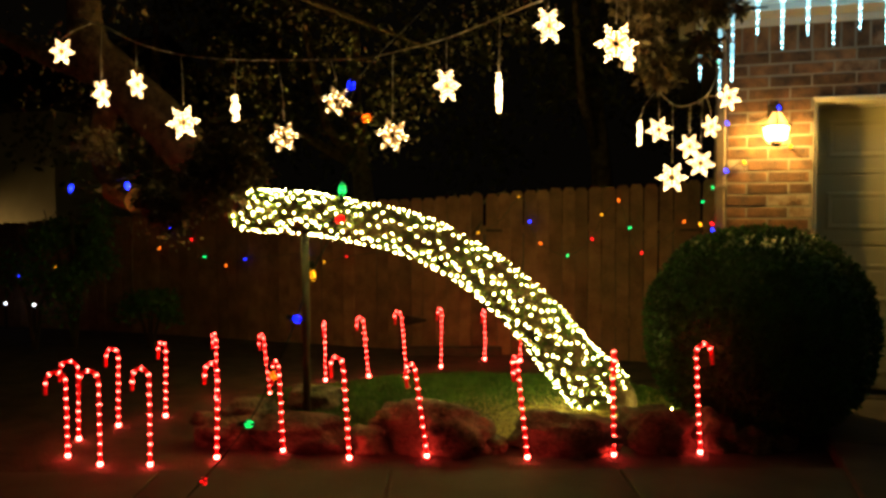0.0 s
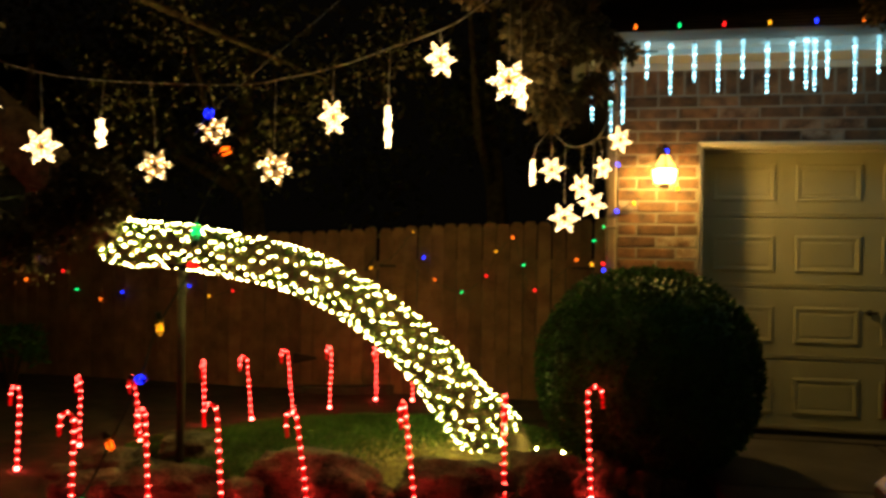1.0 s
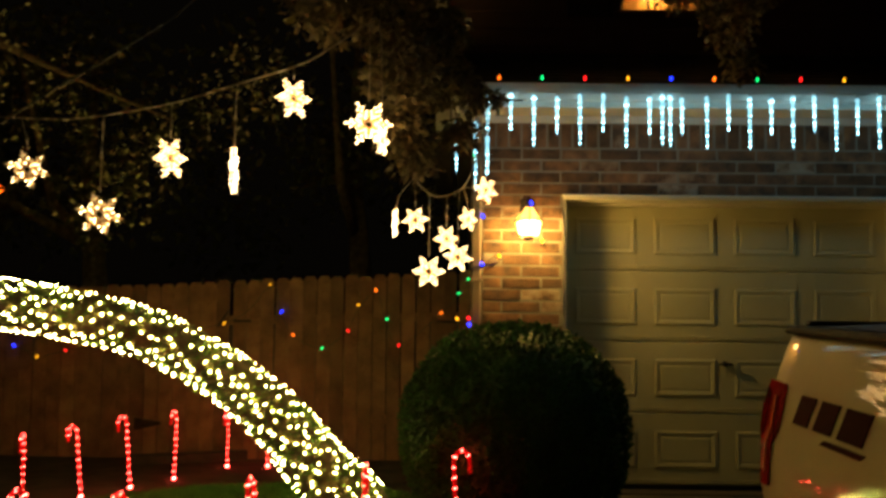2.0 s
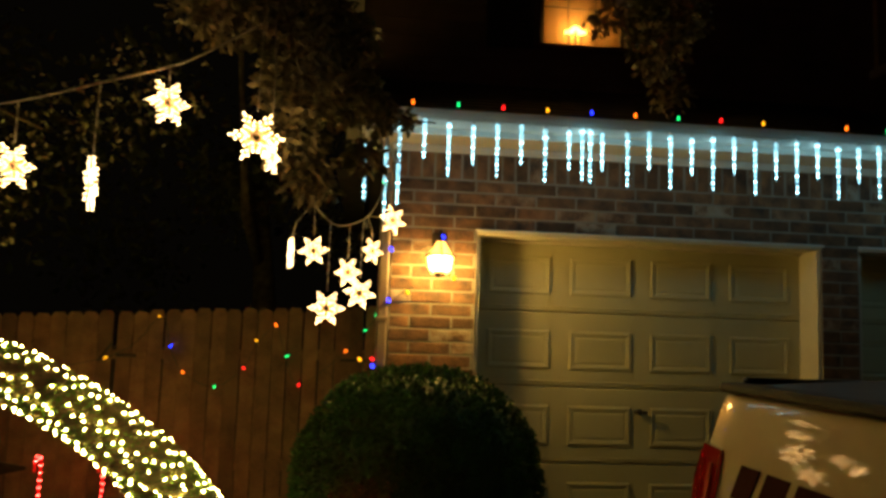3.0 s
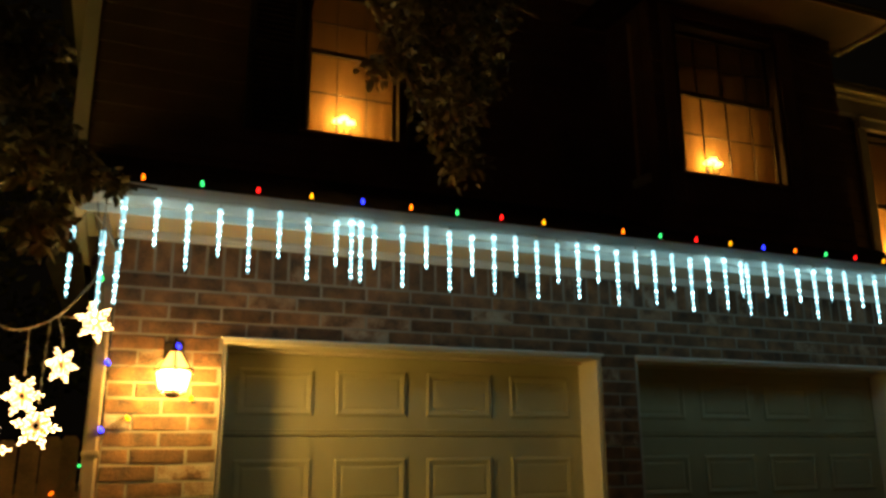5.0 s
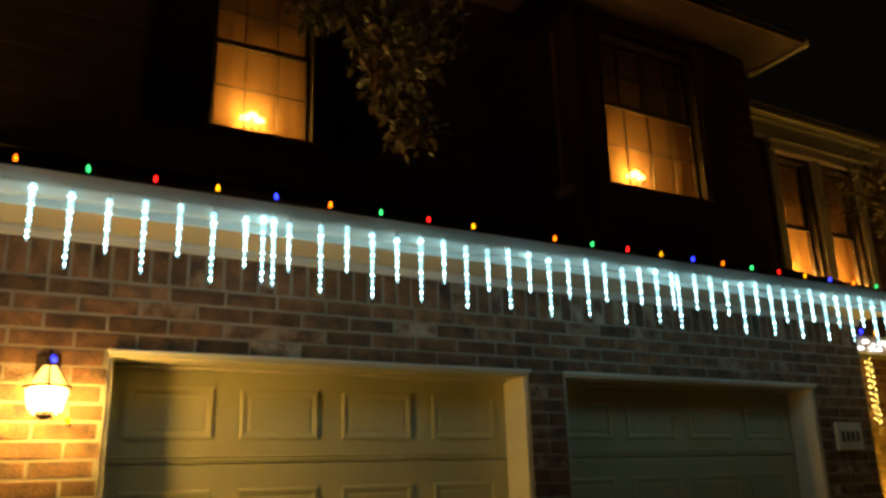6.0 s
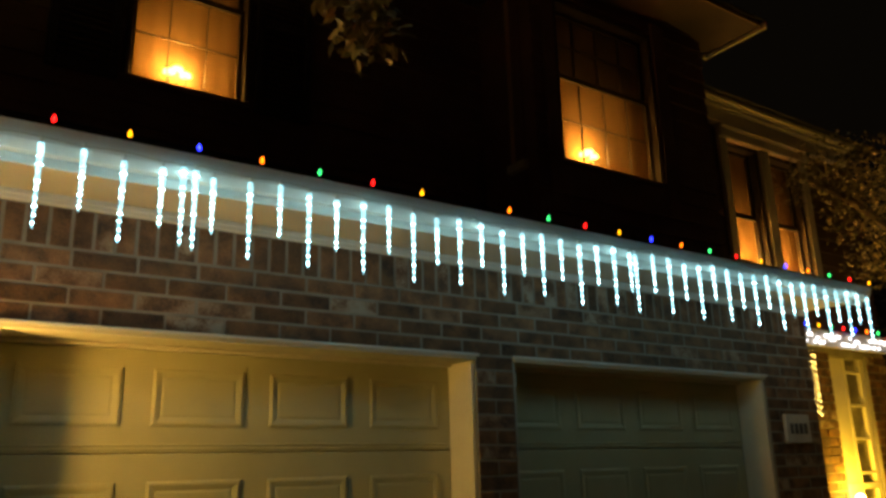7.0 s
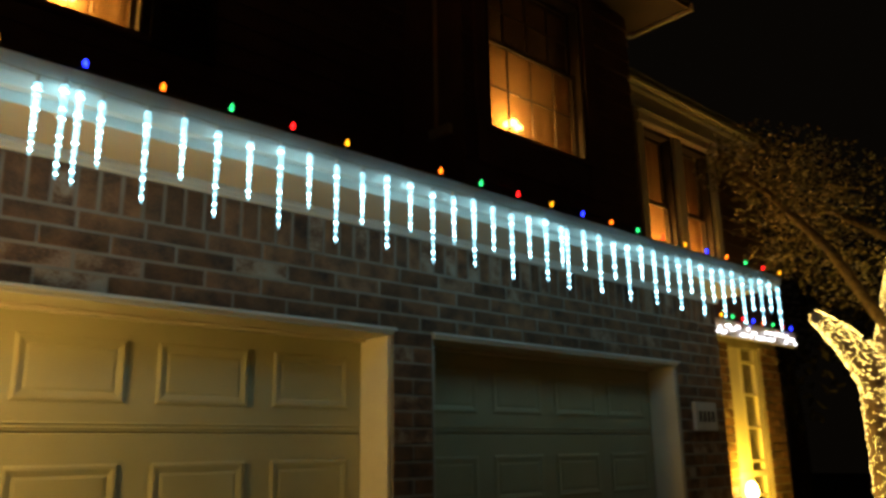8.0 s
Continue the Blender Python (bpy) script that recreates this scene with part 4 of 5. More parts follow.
def build_far_tree(x, y, h, rad, seed):
    r = random.Random(seed)
    t = thing("tree", "dark leafy tree standing beyond the fence", "tree", (x, y, -0.3), group="dark trees beyond the fence")
    part("trunk", rounded(Shape().tube([(x, y, -0.4), (x + 0.1, y, h * 0.3), (x - 0.05, y, h * 0.6), (x, y, h * 0.9)], [0.2, 0.16, 0.1, 0.03], 9)), BARK, t)
    spots = []
    for _ in range(16):
        a, q = r.uniform(0, 6.28), r.random() ** 0.5
        spots.append((x + rad * q * math.cos(a), y + rad * q * math.sin(a), h * r.uniform(0.45, 1.0), rad * r.uniform(0.3, 0.5)))
    for k in range(3):
        e = spots[k]
        part("limb", rounded(Shape().tube([(x, y, h * 0.4), ((x + e[0]) / 2, (y + e[1]) / 2, h * 0.5), e[:3]], [0.09, 0.06, 0.015], 6)), BARK, t)
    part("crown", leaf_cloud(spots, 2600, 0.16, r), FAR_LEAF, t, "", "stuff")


for i, (x, y, h, rad) in enumerate(((-8.5, 11.5, 5.5, 2.4), (-4.6, 11.0, 5.0, 2.2), (-1.2, 11.8, 5.6, 2.2), (-11.5, 8.0, 4.2, 1.8), (13.0, 9.5, 5.2, 2.2), (16.5, 10.0, 6.0, 2.6))):
    build_far_tree(x, y, h, rad, 40 + i)


def build_shrub():
    r = random.Random(9)
    b = thing("boxwood_bush", "dense clipped round boxwood bush beside the garage", "bush", (0.594, 5.52, -0.08))
    cx, cy, cz, ax, ay, az = 0.594, 5.52, 0.575, 0.69, 0.62, 0.655

    def skin(a, e, k=1.0):
        ca, sa, ce, se = math.cos(a), math.sin(a), math.cos(e), math.sin(e)
        f = lambda v, p: math.copysign(abs(v) ** p, v)
        w = 1 + 0.035 * noise.noise(Vector((ca * 3, sa * 3, se * 3))) + 0.02 * noise.noise(Vector((ca * 9, sa * 9, se * 9)))
        return Vector((cx + ax * k * w * f(ce, 0.9) * ca, cy + ay * k * w * f(ce, 0.9) * sa, cz + az * k * w * f(se, 0.93)))

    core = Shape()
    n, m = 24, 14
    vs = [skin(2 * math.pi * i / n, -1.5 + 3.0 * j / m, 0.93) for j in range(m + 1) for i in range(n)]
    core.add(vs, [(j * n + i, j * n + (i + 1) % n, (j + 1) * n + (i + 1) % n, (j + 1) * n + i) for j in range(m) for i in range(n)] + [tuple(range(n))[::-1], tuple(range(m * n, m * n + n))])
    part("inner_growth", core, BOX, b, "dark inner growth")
    s = Shape()
    for _ in range(30000):
        a, e = r.uniform(0, 6.2832), math.asin(r.uniform(-0.97, 1))
        c = skin(a, e, r.uniform(0.93, 1.01))
        o = (c - Vector((cx, cy, cz))).normalized()
        axv = (o + Vector((r.gauss(0, 0.6), r.gauss(0, 0.6), r.gauss(0, 0.6)))).normalized()
        sd = axv.cross(Vector((r.gauss(0, 1), r.gauss(0, 1), r.gauss(0, 1)))).normalized()
        ln = r.uniform(0.018, 0.032)
        s.add([c, c + axv * ln * 0.5 + sd * ln * 0.33, c + axv * ln, c + axv * ln * 0.5 - sd * ln * 0.33], [(0, 1, 2, 3)])
    part("leaves", s, BOX, b, "small glossy green leaves", "stuff")


build_shrub()


def build_dark_shrub(x, y, h, rad, seed):
    r = random.Random(seed)
    t = thing("shrub", "dark leafy shrub in front of the fence", "shrub", (x, y, ground_z(y)), group="dark shrubs by the fence")
    for k in range(4):
        a = k * 1.6 + seed
        # stems darker than bark: the shade by the fence is in their colour
        part("stem", rounded(Shape().tube([(x, y, ground_z(y) - 0.05), (x + 0.1 * math.cos(a), y + 0.1 * math.sin(a), h * 0.4), (x + rad * 0.5 * math.cos(a), y + rad * 0.5 * math.sin(a), h * 0.8)], [0.02, 0.014, 0.005], 6)), DARK_WOOD, t)
    spots = [(x + rad * 0.6 * math.cos(k * 1.3), y + rad * 0.4 * math.sin(k * 1.3), h * (0.3 + 0.6 * r.random()), rad * r.uniform(0.35, 0.55)) for k in range(7)]
    part("leaves", leaf_cloud(spots, 1100 if h < 1.5 else 3200, 0.06, r), BOX, t, "", "stuff")


for i, (x, y, h, rad) in enumerate(((-5.5, 7.4, 0.5, 0.4), (-6.6, 6.9, 0.9, 0.6))):
    build_dark_shrub(x, y, h, rad, 90 + i)

build_dark_shrub(-6.35, 7.2, 1.7, 0.55, 73)


def build_lit_tree():
    t = thing("lit_tree", "forked tree trunk wrapped closely in gold lights", "tree", (8.66, 5.6, -0.1))
    arms = (
        ([(8.66, 5.6, -0.15), (8.62, 5.6, 0.6), (8.58, 5.6, 1.3), (8.5, 5.6, 2.0)], [0.3, 0.27, 0.25, 0.22]),
        ([(8.45, 5.6, 1.95), (8.0, 5.6, 2.2), (7.6, 5.6, 2.36), (7.14, 5.6, 2.48)], [0.17, 0.13, 0.1, 0.045]),
        ([(8.55, 5.6, 1.95), (8.75, 5.6, 2.4), (9.0, 5.55, 3.0), (9.2, 5.5, 3.6)], [0.17, 0.13, 0.1, 0.05]),
    )
    n = thing("wrap_lights", "gold mini lights wound round the forked trunk", "string light", (8.6, 5.6, 0.0))
    r = random.Random(31)
    s, c = Shape(), Shape()
    for pts, rs in arms:
        a, b = smooth_line(pts, rs, 6)
        part("trunk", rounded(Shape().tube(a, b, 12)), BARK, t)
        turns, k = 0.0, 0
        prev = None
        while k < len(a) - 1:
            d = (a[k + 1] - a[k])
            steps = max(3, int(d.length / 0.0017))
            dn = d.normalized()
            sd = dn.orthogonal().normalized()
            up = dn.cross(sd)
            for q in range(steps):
                turns += 2.39996 + r.uniform(-0.3, 0.3)
                f = q / steps
                p = a[k] + d * f + (math.cos(turns) * sd + math.sin(turns) * up) * (lerp(b[k], b[k + 1], f) + 0.008)
                if r.random() < 0.8:
                    s.bead(p, r.uniform(0.002, 0.0034))
            k += 1
    part("mini_lighting", s, MINI2, n, "tiny gold bulbs", "stuff")
    part("limb", rounded(Shape().tube([(8.8, 5.6, 2.5), (8.0, 5.75, 3.2), (7.2, 5.9, 3.6), (6.6, 6.0, 3.75)], [0.06, 0.045, 0.03, 0.008], 7)), BARK, t)
    crown = [(6.65, 6.0, 3.72, 0.24), (6.95, 5.95, 3.9, 0.32), (7.25, 5.85, 3.6, 0.35), (7.6, 5.8, 3.95, 0.4), (7.9, 5.7, 3.6, 0.35), (8.6, 5.9, 3.9, 0.6), (8.9, 6.2, 3.5, 0.5), (8.3, 6.3, 3.7, 0.45), (9.2, 6.0, 3.2, 0.5), (8.35, 6.4, 3.3, 0.3), (7.9, 6.2, 4.0, 0.4)]
    part("crown", leaf_cloud(crown, 5200, 0.045, r), LEAF, t, "", "stuff")
    part("limb", rounded(Shape().tube([(9.0, 5.52, 3.4), (8.6, 5.9, 3.7), (8.3, 6.3, 3.7)], [0.05, 0.03, 0.01], 6)), BARK, t)


build_lit_tree()


# ---- lawn, rocks ----
def build_lawn():
    r = random.Random(17)
    g, st = Shape(), Shape()
    n = 0
    while n < 60000:
        x, y = r.uniform(-3.0, 0.5), r.uniform(4.3, 7.6)
        u = noise.noise(Vector((x * 1.2, y * 1.2, 0)))
        d = math.hypot((x + 1.05) / 1.6, (y - 5.75) / 1.4)
        if d > 1 + 0.25 * u or y < 4.3 + 0.344 * (x + 2.2):
            continue
        n += 1
        z = ground_z(y) - 0.005
        h, a = r.uniform(0.02, 0.055), r.uniform(0, 6.28)
        dx, dy = 0.0055 * math.cos(a), 0.0055 * math.sin(a)
        lx, ly = r.gauss(0, 0.018), r.gauss(0, 0.018)
        near = math.hypot(x + 0.4, (y - 5.3) * 1.0)
        dry = r.random() < (1.5 - near * 0.78)
        (st if dry else g).add([(x - dx, y - dy, z), (x + dx, y + dy, z), (x + lx * (3 if dry else 1), y + ly * (3 if dry else 1), z + h * (0.45 if dry else 1))], [(0, 1, 2)])
    tagged(part("lawn", g, GRASS), "short green lawn inside the rock border", "grass", kind="stuff")
    tagged(part("straw", st, STRAW), "dry yellow grass round the foot of the oak", "grass", kind="stuff")


build_lawn()


def build_rock(x, y, w, d, h, seed, mat=ROCK, label="rough limestone boulder lit red by the candy canes"):
    r = random.Random(seed)
    bm = bmesh.new()
    bmesh.ops.create_icosphere(bm, subdivisions=4, radius=1.0)
    o = Vector((r.uniform(0, 50), r.uniform(0, 50), r.uniform(0, 50)))
    for v in bm.verts:
        c = v.co.copy()
        k = 1 + 0.32 * noise.noise(c * 1.3 + o) + 0.2 * noise.noise(c * 2.9 + o) + 0.1 * noise.noise(c * 6.5 + o) + 0.045 * noise.noise(c * 14 + o)
        c = Vector([math.copysign(abs(q) ** 0.8, q) for q in c])
        v.co = Vector((c.x * k * w / 2, c.y * k * d / 2, max(c.z * k * h * 0.62, -h * 0.45) + h * 0.4))
    me = bpy.data.meshes.new("boulder")
    bm.to_mesh(me)
    bm.free()
    me.materials.append(mat)
    me.polygons.foreach_set("use_smooth", [True] * len(me.polygons))
    ob = new("boulder", me)
    ob.location = (x, y, ground_z(y) - 0.02)
    ob.scale = (1, 1, 0.72)
    tagged(ob, label, "rock", group="border rocks")


for i, (x, y, w, d, h) in enumerate(((-2.44, 4.24, 0.34, 0.3, 0.24), (-2.06, 4.32, 0.62, 0.36, 0.26), (-1.58, 4.38, 0.24, 0.3, 0.21), (-1.23, 4.54, 0.68, 0.4, 0.37), (-0.9, 4.6, 0.17, 0.2, 0.13), (-0.5, 4.74, 0.6, 0.36, 0.31), (0.01, 4.97, 0.44, 0.36, 0.37), (0.32, 5.08, 0.26, 0.26, 0.33))):
    build_rock(x, y, w, d, h, 60 + i)
for i, (x, y, w, d, h) in enumerate(((0.5, 5.15, 0.3, 0.24, 0.24), (0.69, 5.3, 0.24, 0.22, 0.2), (-2.6, 4.72, 0.42, 0.3, 0.22), (-2.4, 5.25, 0.42, 0.3, 0.24), (-2.85, 4.6, 0.2, 0.2, 0.12))):
    build_rock(x, y, w, d, h, 80 + i, label="pale limestone rock at the edge of the bed")


# ---- candy canes ----
CANE_BEAD = rounded(Shape().tube([(0.005, 0, -0.0075), (0.002, 0, -0.003), (-0.002, 0, 0.003), (-0.005, 0, 0.0075)], [0.0035, 0.0096, 0.0096, 0.0035], 8)).mesh("bulb", CANELED)


def build_cane(h):
    """A cane of red tube with a hooked top; bulbs show through it at even steps."""
    c = thing("candy_cane", "glowing red candy cane path light stuck in the soil", "candy cane", group="candy cane path lights")
    line = [Vector((0, 0, -0.03)), Vector((0, 0, h * 0.3)), Vector((0, 0, h * 0.6)), Vector((0, 0, h - 0.055))]
    for k in range(1, 10):
        a = math.pi * k / 9
        line.append(Vector((-0.05 + 0.05 * math.cos(a), 0, h - 0.055 + 0.055 * math.sin(a))))
    line += [Vector((-0.101, 0, h - 0.09)), Vector((-0.102, 0, h - 0.125))]
    part("tube", rounded(Shape().tube(line, 0.0094, 10)), TUBE, c, "red translucent plastic tube")
    pos, i, step = 0.05, 0, 0.054
    dist = [0.0]
    for a, b in zip(line, line[1:]):
        dist.append(dist[-1] + (b - a).length)
    while pos < dist[-1] - 0.045:
        while dist[i + 1] < pos:
            i += 1
        f = (pos - dist[i]) / (dist[i + 1] - dist[i])
        p, d = line[i].lerp(line[i + 1], f), (line[i + 1] - line[i]).normalized()
        ob = part("bulb", CANE_BEAD, None, c)
        ob.matrix_basis = Matrix.Translation(p) @ d.to_track_quat("Z", "Y").to_matrix().to_4x4()
        pos += step
    part("base_bulb", rounded(Shape().tube([(0, 0, 0.002), (0, 0, 0.01), (0, 0, 0.022), (0, 0, 0.032)], [0.006, 0.0125, 0.0125, 0.006], 8)), CANELED, c, "brighter bulb at the foot")
    part("stake", rounded(Shape().tube([(0, 0, -0.1), (0, 0, -0.005)], 0.012, 8)), RUBBER, c)
    return c


# x, y, height, turn of the hook, lean
CANES = (
    (-3.14, 3.69, 0.5, 205, 0.8), (-3.33, 3.98, 0.49, 195, 0.1), (-2.855, 3.62, 0.53, 190, -0.9), (-2.593, 3.7, 0.54, 170, -0.2), (-2.321, 3.92, 0.54, 150, 1.8), (-2.03, 4.15, 0.54, 258, -2.4),
    (-1.608, 4.14, 0.58, 142, -3.0), (-1.203, 4.3, 0.55, 240, -7.7), (-0.66, 4.45, 0.59, 250, -6.4), (-0.207, 4.66, 0.62, 265, -1.0), (0.26, 4.89, 0.64, 15, -2.9),
    (-3.309, 4.3, 0.51, 160, 1.5), (-3.185, 4.61, 0.51, 140, 0.7), (-3.24, 5.29, 0.49, 122, 0.9), (-2.93, 5.55, 0.49, 262, -7.5), (-2.8, 6.25, 0.53, 270, 0.0), (-2.54, 6.58, 0.54, 137, -5.2),
    (-2.32, 6.95, 0.57, 132, -5.7), (-2.11, 7.33, 0.57, 117, 0.7), (-1.84, 7.95, 0.52, 250, -0.1), (-1.48, 8.0, 0.42, 250, -0.1),
)
model = {}
for x, y, h, turn, lean in CANES:
    m = pose(x, y, ground_z(y), rnd.uniform(-1.5, 1.5), lean, 0) @ pose(0, 0, 0, 0, 0, turn - 162)
    if h not in model:
        model[h] = build_cane(h)
        model[h].matrix_basis = m
    else:
        copy_thing(model[h], m)


# ---- hanging snowflakes ----
def build_flake(mat, label, lit):
    """A six-armed plastic flake, 18 cm across, standing in its own x-z plane."""
    f = thing("snowflake_light", label, "snowflake light", group="hanging snowflakes")
    for k in range(6):
        a = math.pi * k / 3
        ca, sa = math.cos(a), math.sin(a)
        half = [(0.014, 0.005), (0.028, 0.004), (0.037, 0.013), (0.046, 0.02), (0.049, 0.0175), (0.046, 0.005), (0.052, 0.004), (0.06, 0.011), (0.07, 0.0135), (0.071, 0.011), (0.067, 0.004), (0.076, 0.0055)]
        edge = half + [(0.088, 0.003), (0.092, 0.0)] + [(u, -v) for u, v in reversed(half + [(0.088, 0.003)])]
        s = Shape().prism([(u * ca - v * sa, u * sa + v * ca) for u, v in edge], "y", -0.005, 0.005)
        part("arm", s, mat, f)
        cb, sb = math.cos(a + math.pi / 6), math.sin(a + math.pi / 6)
        petal = [(0.017, 0.003), (0.034, 0.0075), (0.043, 0.006), (0.051, 0.0), (0.043, -0.006), (0.034, -0.0075), (0.017, -0.003)]
        part("petal", Shape().prism([(u * cb - v * sb, u * sb + v * cb) for u, v in petal], "y", -0.006, 0.006), mat, f)
    ring = Shape()
    n = 14
    v = []
    for k in range(n):
        a = 2 * math.pi * k / n
        v += [(0.024 * math.cos(a), -0.008, 0.024 * math.sin(a)), (0.024 * math.cos(a), 0.008, 0.024 * math.sin(a)), (0.013 * math.cos(a), -0.008, 0.013 * math.sin(a)), (0.013 * math.cos(a), 0.008, 0.013 * math.sin(a))]
    for k in range(n):
        i, j = 4 * k, 4 * ((k + 1) % n)
        ring.f += [(i, j, j + 1, i + 1), (i + 2, i + 3, j + 3, j + 2), (i, i + 2, j + 2, j), (i + 1, j + 1, j + 3, i + 3)]
    ring.v = [tuple(p) for p in v]
    part("hub", ring, mat, f, "round clear plastic hub")
    r, dots = random.Random(8), Shape()
    for k in range(6):
        a = math.pi * k / 3
        for u, v in ((0.026, 0.0), (0.037, 0.008), (0.037, -0.008), (0.047, 0.017), (0.047, -0.017), (0.056, 0.0), (0.068, 0.011), (0.068, -0.011), (0.078, 0.0), (0.089, 0.0)):
            if r.random() < lit:
                for side in (-0.007, 0.007):
                    dots.bead((u * math.cos(a) - v * math.sin(a), side, u * math.sin(a) + v * math.cos(a)), r.uniform(0.0028, 0.0045))
    part("led_dots", dots, FLAKELED, f, "tiny warm white bulbs", "stuff")
    return f


ROPE1 = [(-3.72, 4.45, 2.62), (-2.804, 3.65, 2.333), (-2.59, 3.65, 2.229), (-2.313, 3.65, 2.148), (-1.98, 3.65, 2.102), (-1.54, 3.65, 2.076), (-1.302, 3.65, 2.069), (-1.143, 3.65, 2.086), (-0.879, 3.65, 2.134), (-0.626, 3.65, 2.212), (-0.409, 3.65, 2.281), (-0.28, 3.68, 2.36), (-0.1, 3.85, 2.56)]
ROPE2 = [(0.0, 3.95, 2.12), (0.007, 4.8, 2.03), (0.06, 4.8, 1.96), (0.115, 4.8, 1.925), (0.18, 4.8, 1.93), (0.264, 4.8, 1.975), (0.32, 5.1, 2.12), (0.351, 5.5, 2.3), (0.35, 5.76, 2.72)]


def build_flakes():
    bright = build_flake(FLAKE, "warm white lit plastic snowflake hanging on a cord", 1.0)
    dim = build_flake(FLAKE_DIM, "half-lit plastic snowflake hanging on a cord", 0.4)
    used = {bright: False, dim: False}
    rows = (
        (-3.071, 3.65, 2.21, 10, 0, 0.85), (-2.815, 3.65, 1.97, 98, 0, 0.9), (-2.589, 3.65, 2.009, 92, 0, 0.85), (-2.303, 3.65, 1.801, 15, 0, 1.05), (-1.997, 3.65, 1.861, 108, 0, 0.85), (-1.721, 3.65, 1.708, 20, 1, 1.0), (-1.434, 3.65, 1.87, 25, 1, 0.95), (-1.146, 3.65, 1.699, 30, 1, 1.05),
        (-0.879, 3.65, 1.918, 62, 0, 0.95), (-0.631, 3.65, 1.873, 100, 0, 1.05), (-0.406, 3.65, 2.156, 48, 0, 0.95), (-0.117, 3.68, 2.065, 12, 0, 1.1), (-0.065, 3.68, 2.0, 70, 0, 0.7),
        (-0.093, 4.8, 1.781, 100, 0, 0.9), (0.013, 4.8, 1.797, 10, 0, 0.85), (0.178, 4.85, 1.703, 30, 0, 0.85), (0.291, 4.8, 1.806, 40, 0, 0.75), (0.24, 4.75, 1.601, 12, 0, 0.9), (0.089, 4.75, 1.525, 5, 0, 1.0), (0.382, 4.8, 1.96, 30, 0, 0.85),
    )
    for x, y, z, turn, weak, size in rows:
        size *= 0.92
        src = dim if weak else bright
        m = pose(x, y, z, 0, rnd.uniform(-14, 14), turn) @ Matrix.Scale(size, 4)
        if not used[src]:
            used[src] = True
            src.matrix_basis = m
        else:
            c = copy_thing(src, pose(x, y, z, 0, rnd.uniform(-14, 14), turn))
            c.scale = (size, size, size)
    for pts, label, group in ((ROPE1, "pale cord strung between branches for the snowflakes", ROPE1), (ROPE2, "pale cord looping from the branch to the eave", ROPE2)):
        t = thing("snowflake_garland", label, "garland", pts[1])
        a, b = smooth_line(pts, [0.0042] * len(pts), 4)
        part("cord", rounded(Shape().tube(a, b, 6)), ROPE, t)
        for x, y, z, turn, weak, size in rows:
            if (y > 4.3) == (pts is ROPE2):
                top = min(a, key=lambda p: abs(p.x - x) + 0.4 * abs(p.y - y) + (9 if p.z < z else 0))
                part("drop", rounded(Shape().tube([(top.x, top.y, top.z), (lerp(top.x, x, 0.8), lerp(top.y, y, 0.7), lerp(top.z, z, 0.4)), (x, y, z + 0.08 * size)], 0.0026, 5)), ROPE, t)


build_flakes()


# ---- icicles at the eave ----
def build_icicles():
    t = thing("icicle_lights", "cold white icicle tubes hanging from the gutter", "icicle lights", (3.6, 5.75, 2.7))

    def icicle(x, y, top, length, k):
        n = 14
        pts = [(x + 0.0015 * math.sin(i * 2.1 + k), y, top - length * i / n) for i in range(n + 1)]
        rs = [(0.0115 - 0.009 * (i / n) ** 1.1) * (1.0 + 0.1 * math.sin(i * 2.6 + k)) for i in range(n + 1)]
        rs[-1] = 0.002
        ob = part("icicle", rounded(Shape().tube(pts, rs, 7)), ICE, t)
        leds = Shape()
        first = 2 if length < 0.29 and math.sin(k * 5.3) > 0.2 else 0
        for i in range(first, 10):
            w = 0.0128 - 0.0082 * i / 10
            leds.bead((x, y, top - 0.02 - (length - 0.04) * i / 9), w * (1.0 + 0.18 * math.sin(i * 2.3 + k)), 0.015 / w)
        part("led_core", rounded(leds), ICELED, ob, "cold white bulbs inside the tube", "stuff")
        part("clip", Shape().box(x - 0.006, x + 0.006, y - 0.006, y + 0.006, top + 0.001, top + 0.03, 0.002), TRIM, ob)

    xs = [0.43 + 0.1505 * i for i in range(8)]
    xs += [1.568, 1.619, 1.695]
    xs += [1.857 + 0.139 * i for i in range(17)]
    xs += [4.216, 4.264]
    xs += [4.419 + 0.144 * i for i in range(18)]
    for k, x in enumerate(xs):
        short = k % 2 == 1 if k < 8 else x == 1.695 if k < 11 else (k - 11) % 2 == 1
        icicle(x, 5.752, 2.715 + 0.012 * math.sin(k * 1.7), (0.25 if short else 0.34) + 0.012 * math.sin(k * 3.1), k)
    for k, (x, y, top, ln) in enumerate(((0.228, 5.6, 2.51, 0.33), (0.352, 5.72, 2.53, 0.45), (0.425, 5.66, 2.42, 0.25))):
        icicle(x, y, top, ln, k + 60)
    a, b = smooth_line([(0.24, 5.75, 2.742), (0.215, 5.66, 2.6), (0.228, 5.6, 2.535), (0.29, 5.66, 2.6), (0.352, 5.72, 2.555), (0.4, 5.7, 2.47), (0.425, 5.66, 2.445), (0.43, 5.72, 2.74)], [0.003] * 8, 4)
    part("cord", Shape().tube(a, b, 4), ROPE, t)
    part("cord", Shape().tube([(0.25 + 0.1 * i, 5.75, 2.742 + 0.006 * math.sin(i * 1.9)) for i in range(68)], 0.003, 4), ROPE, t)


build_icicles()


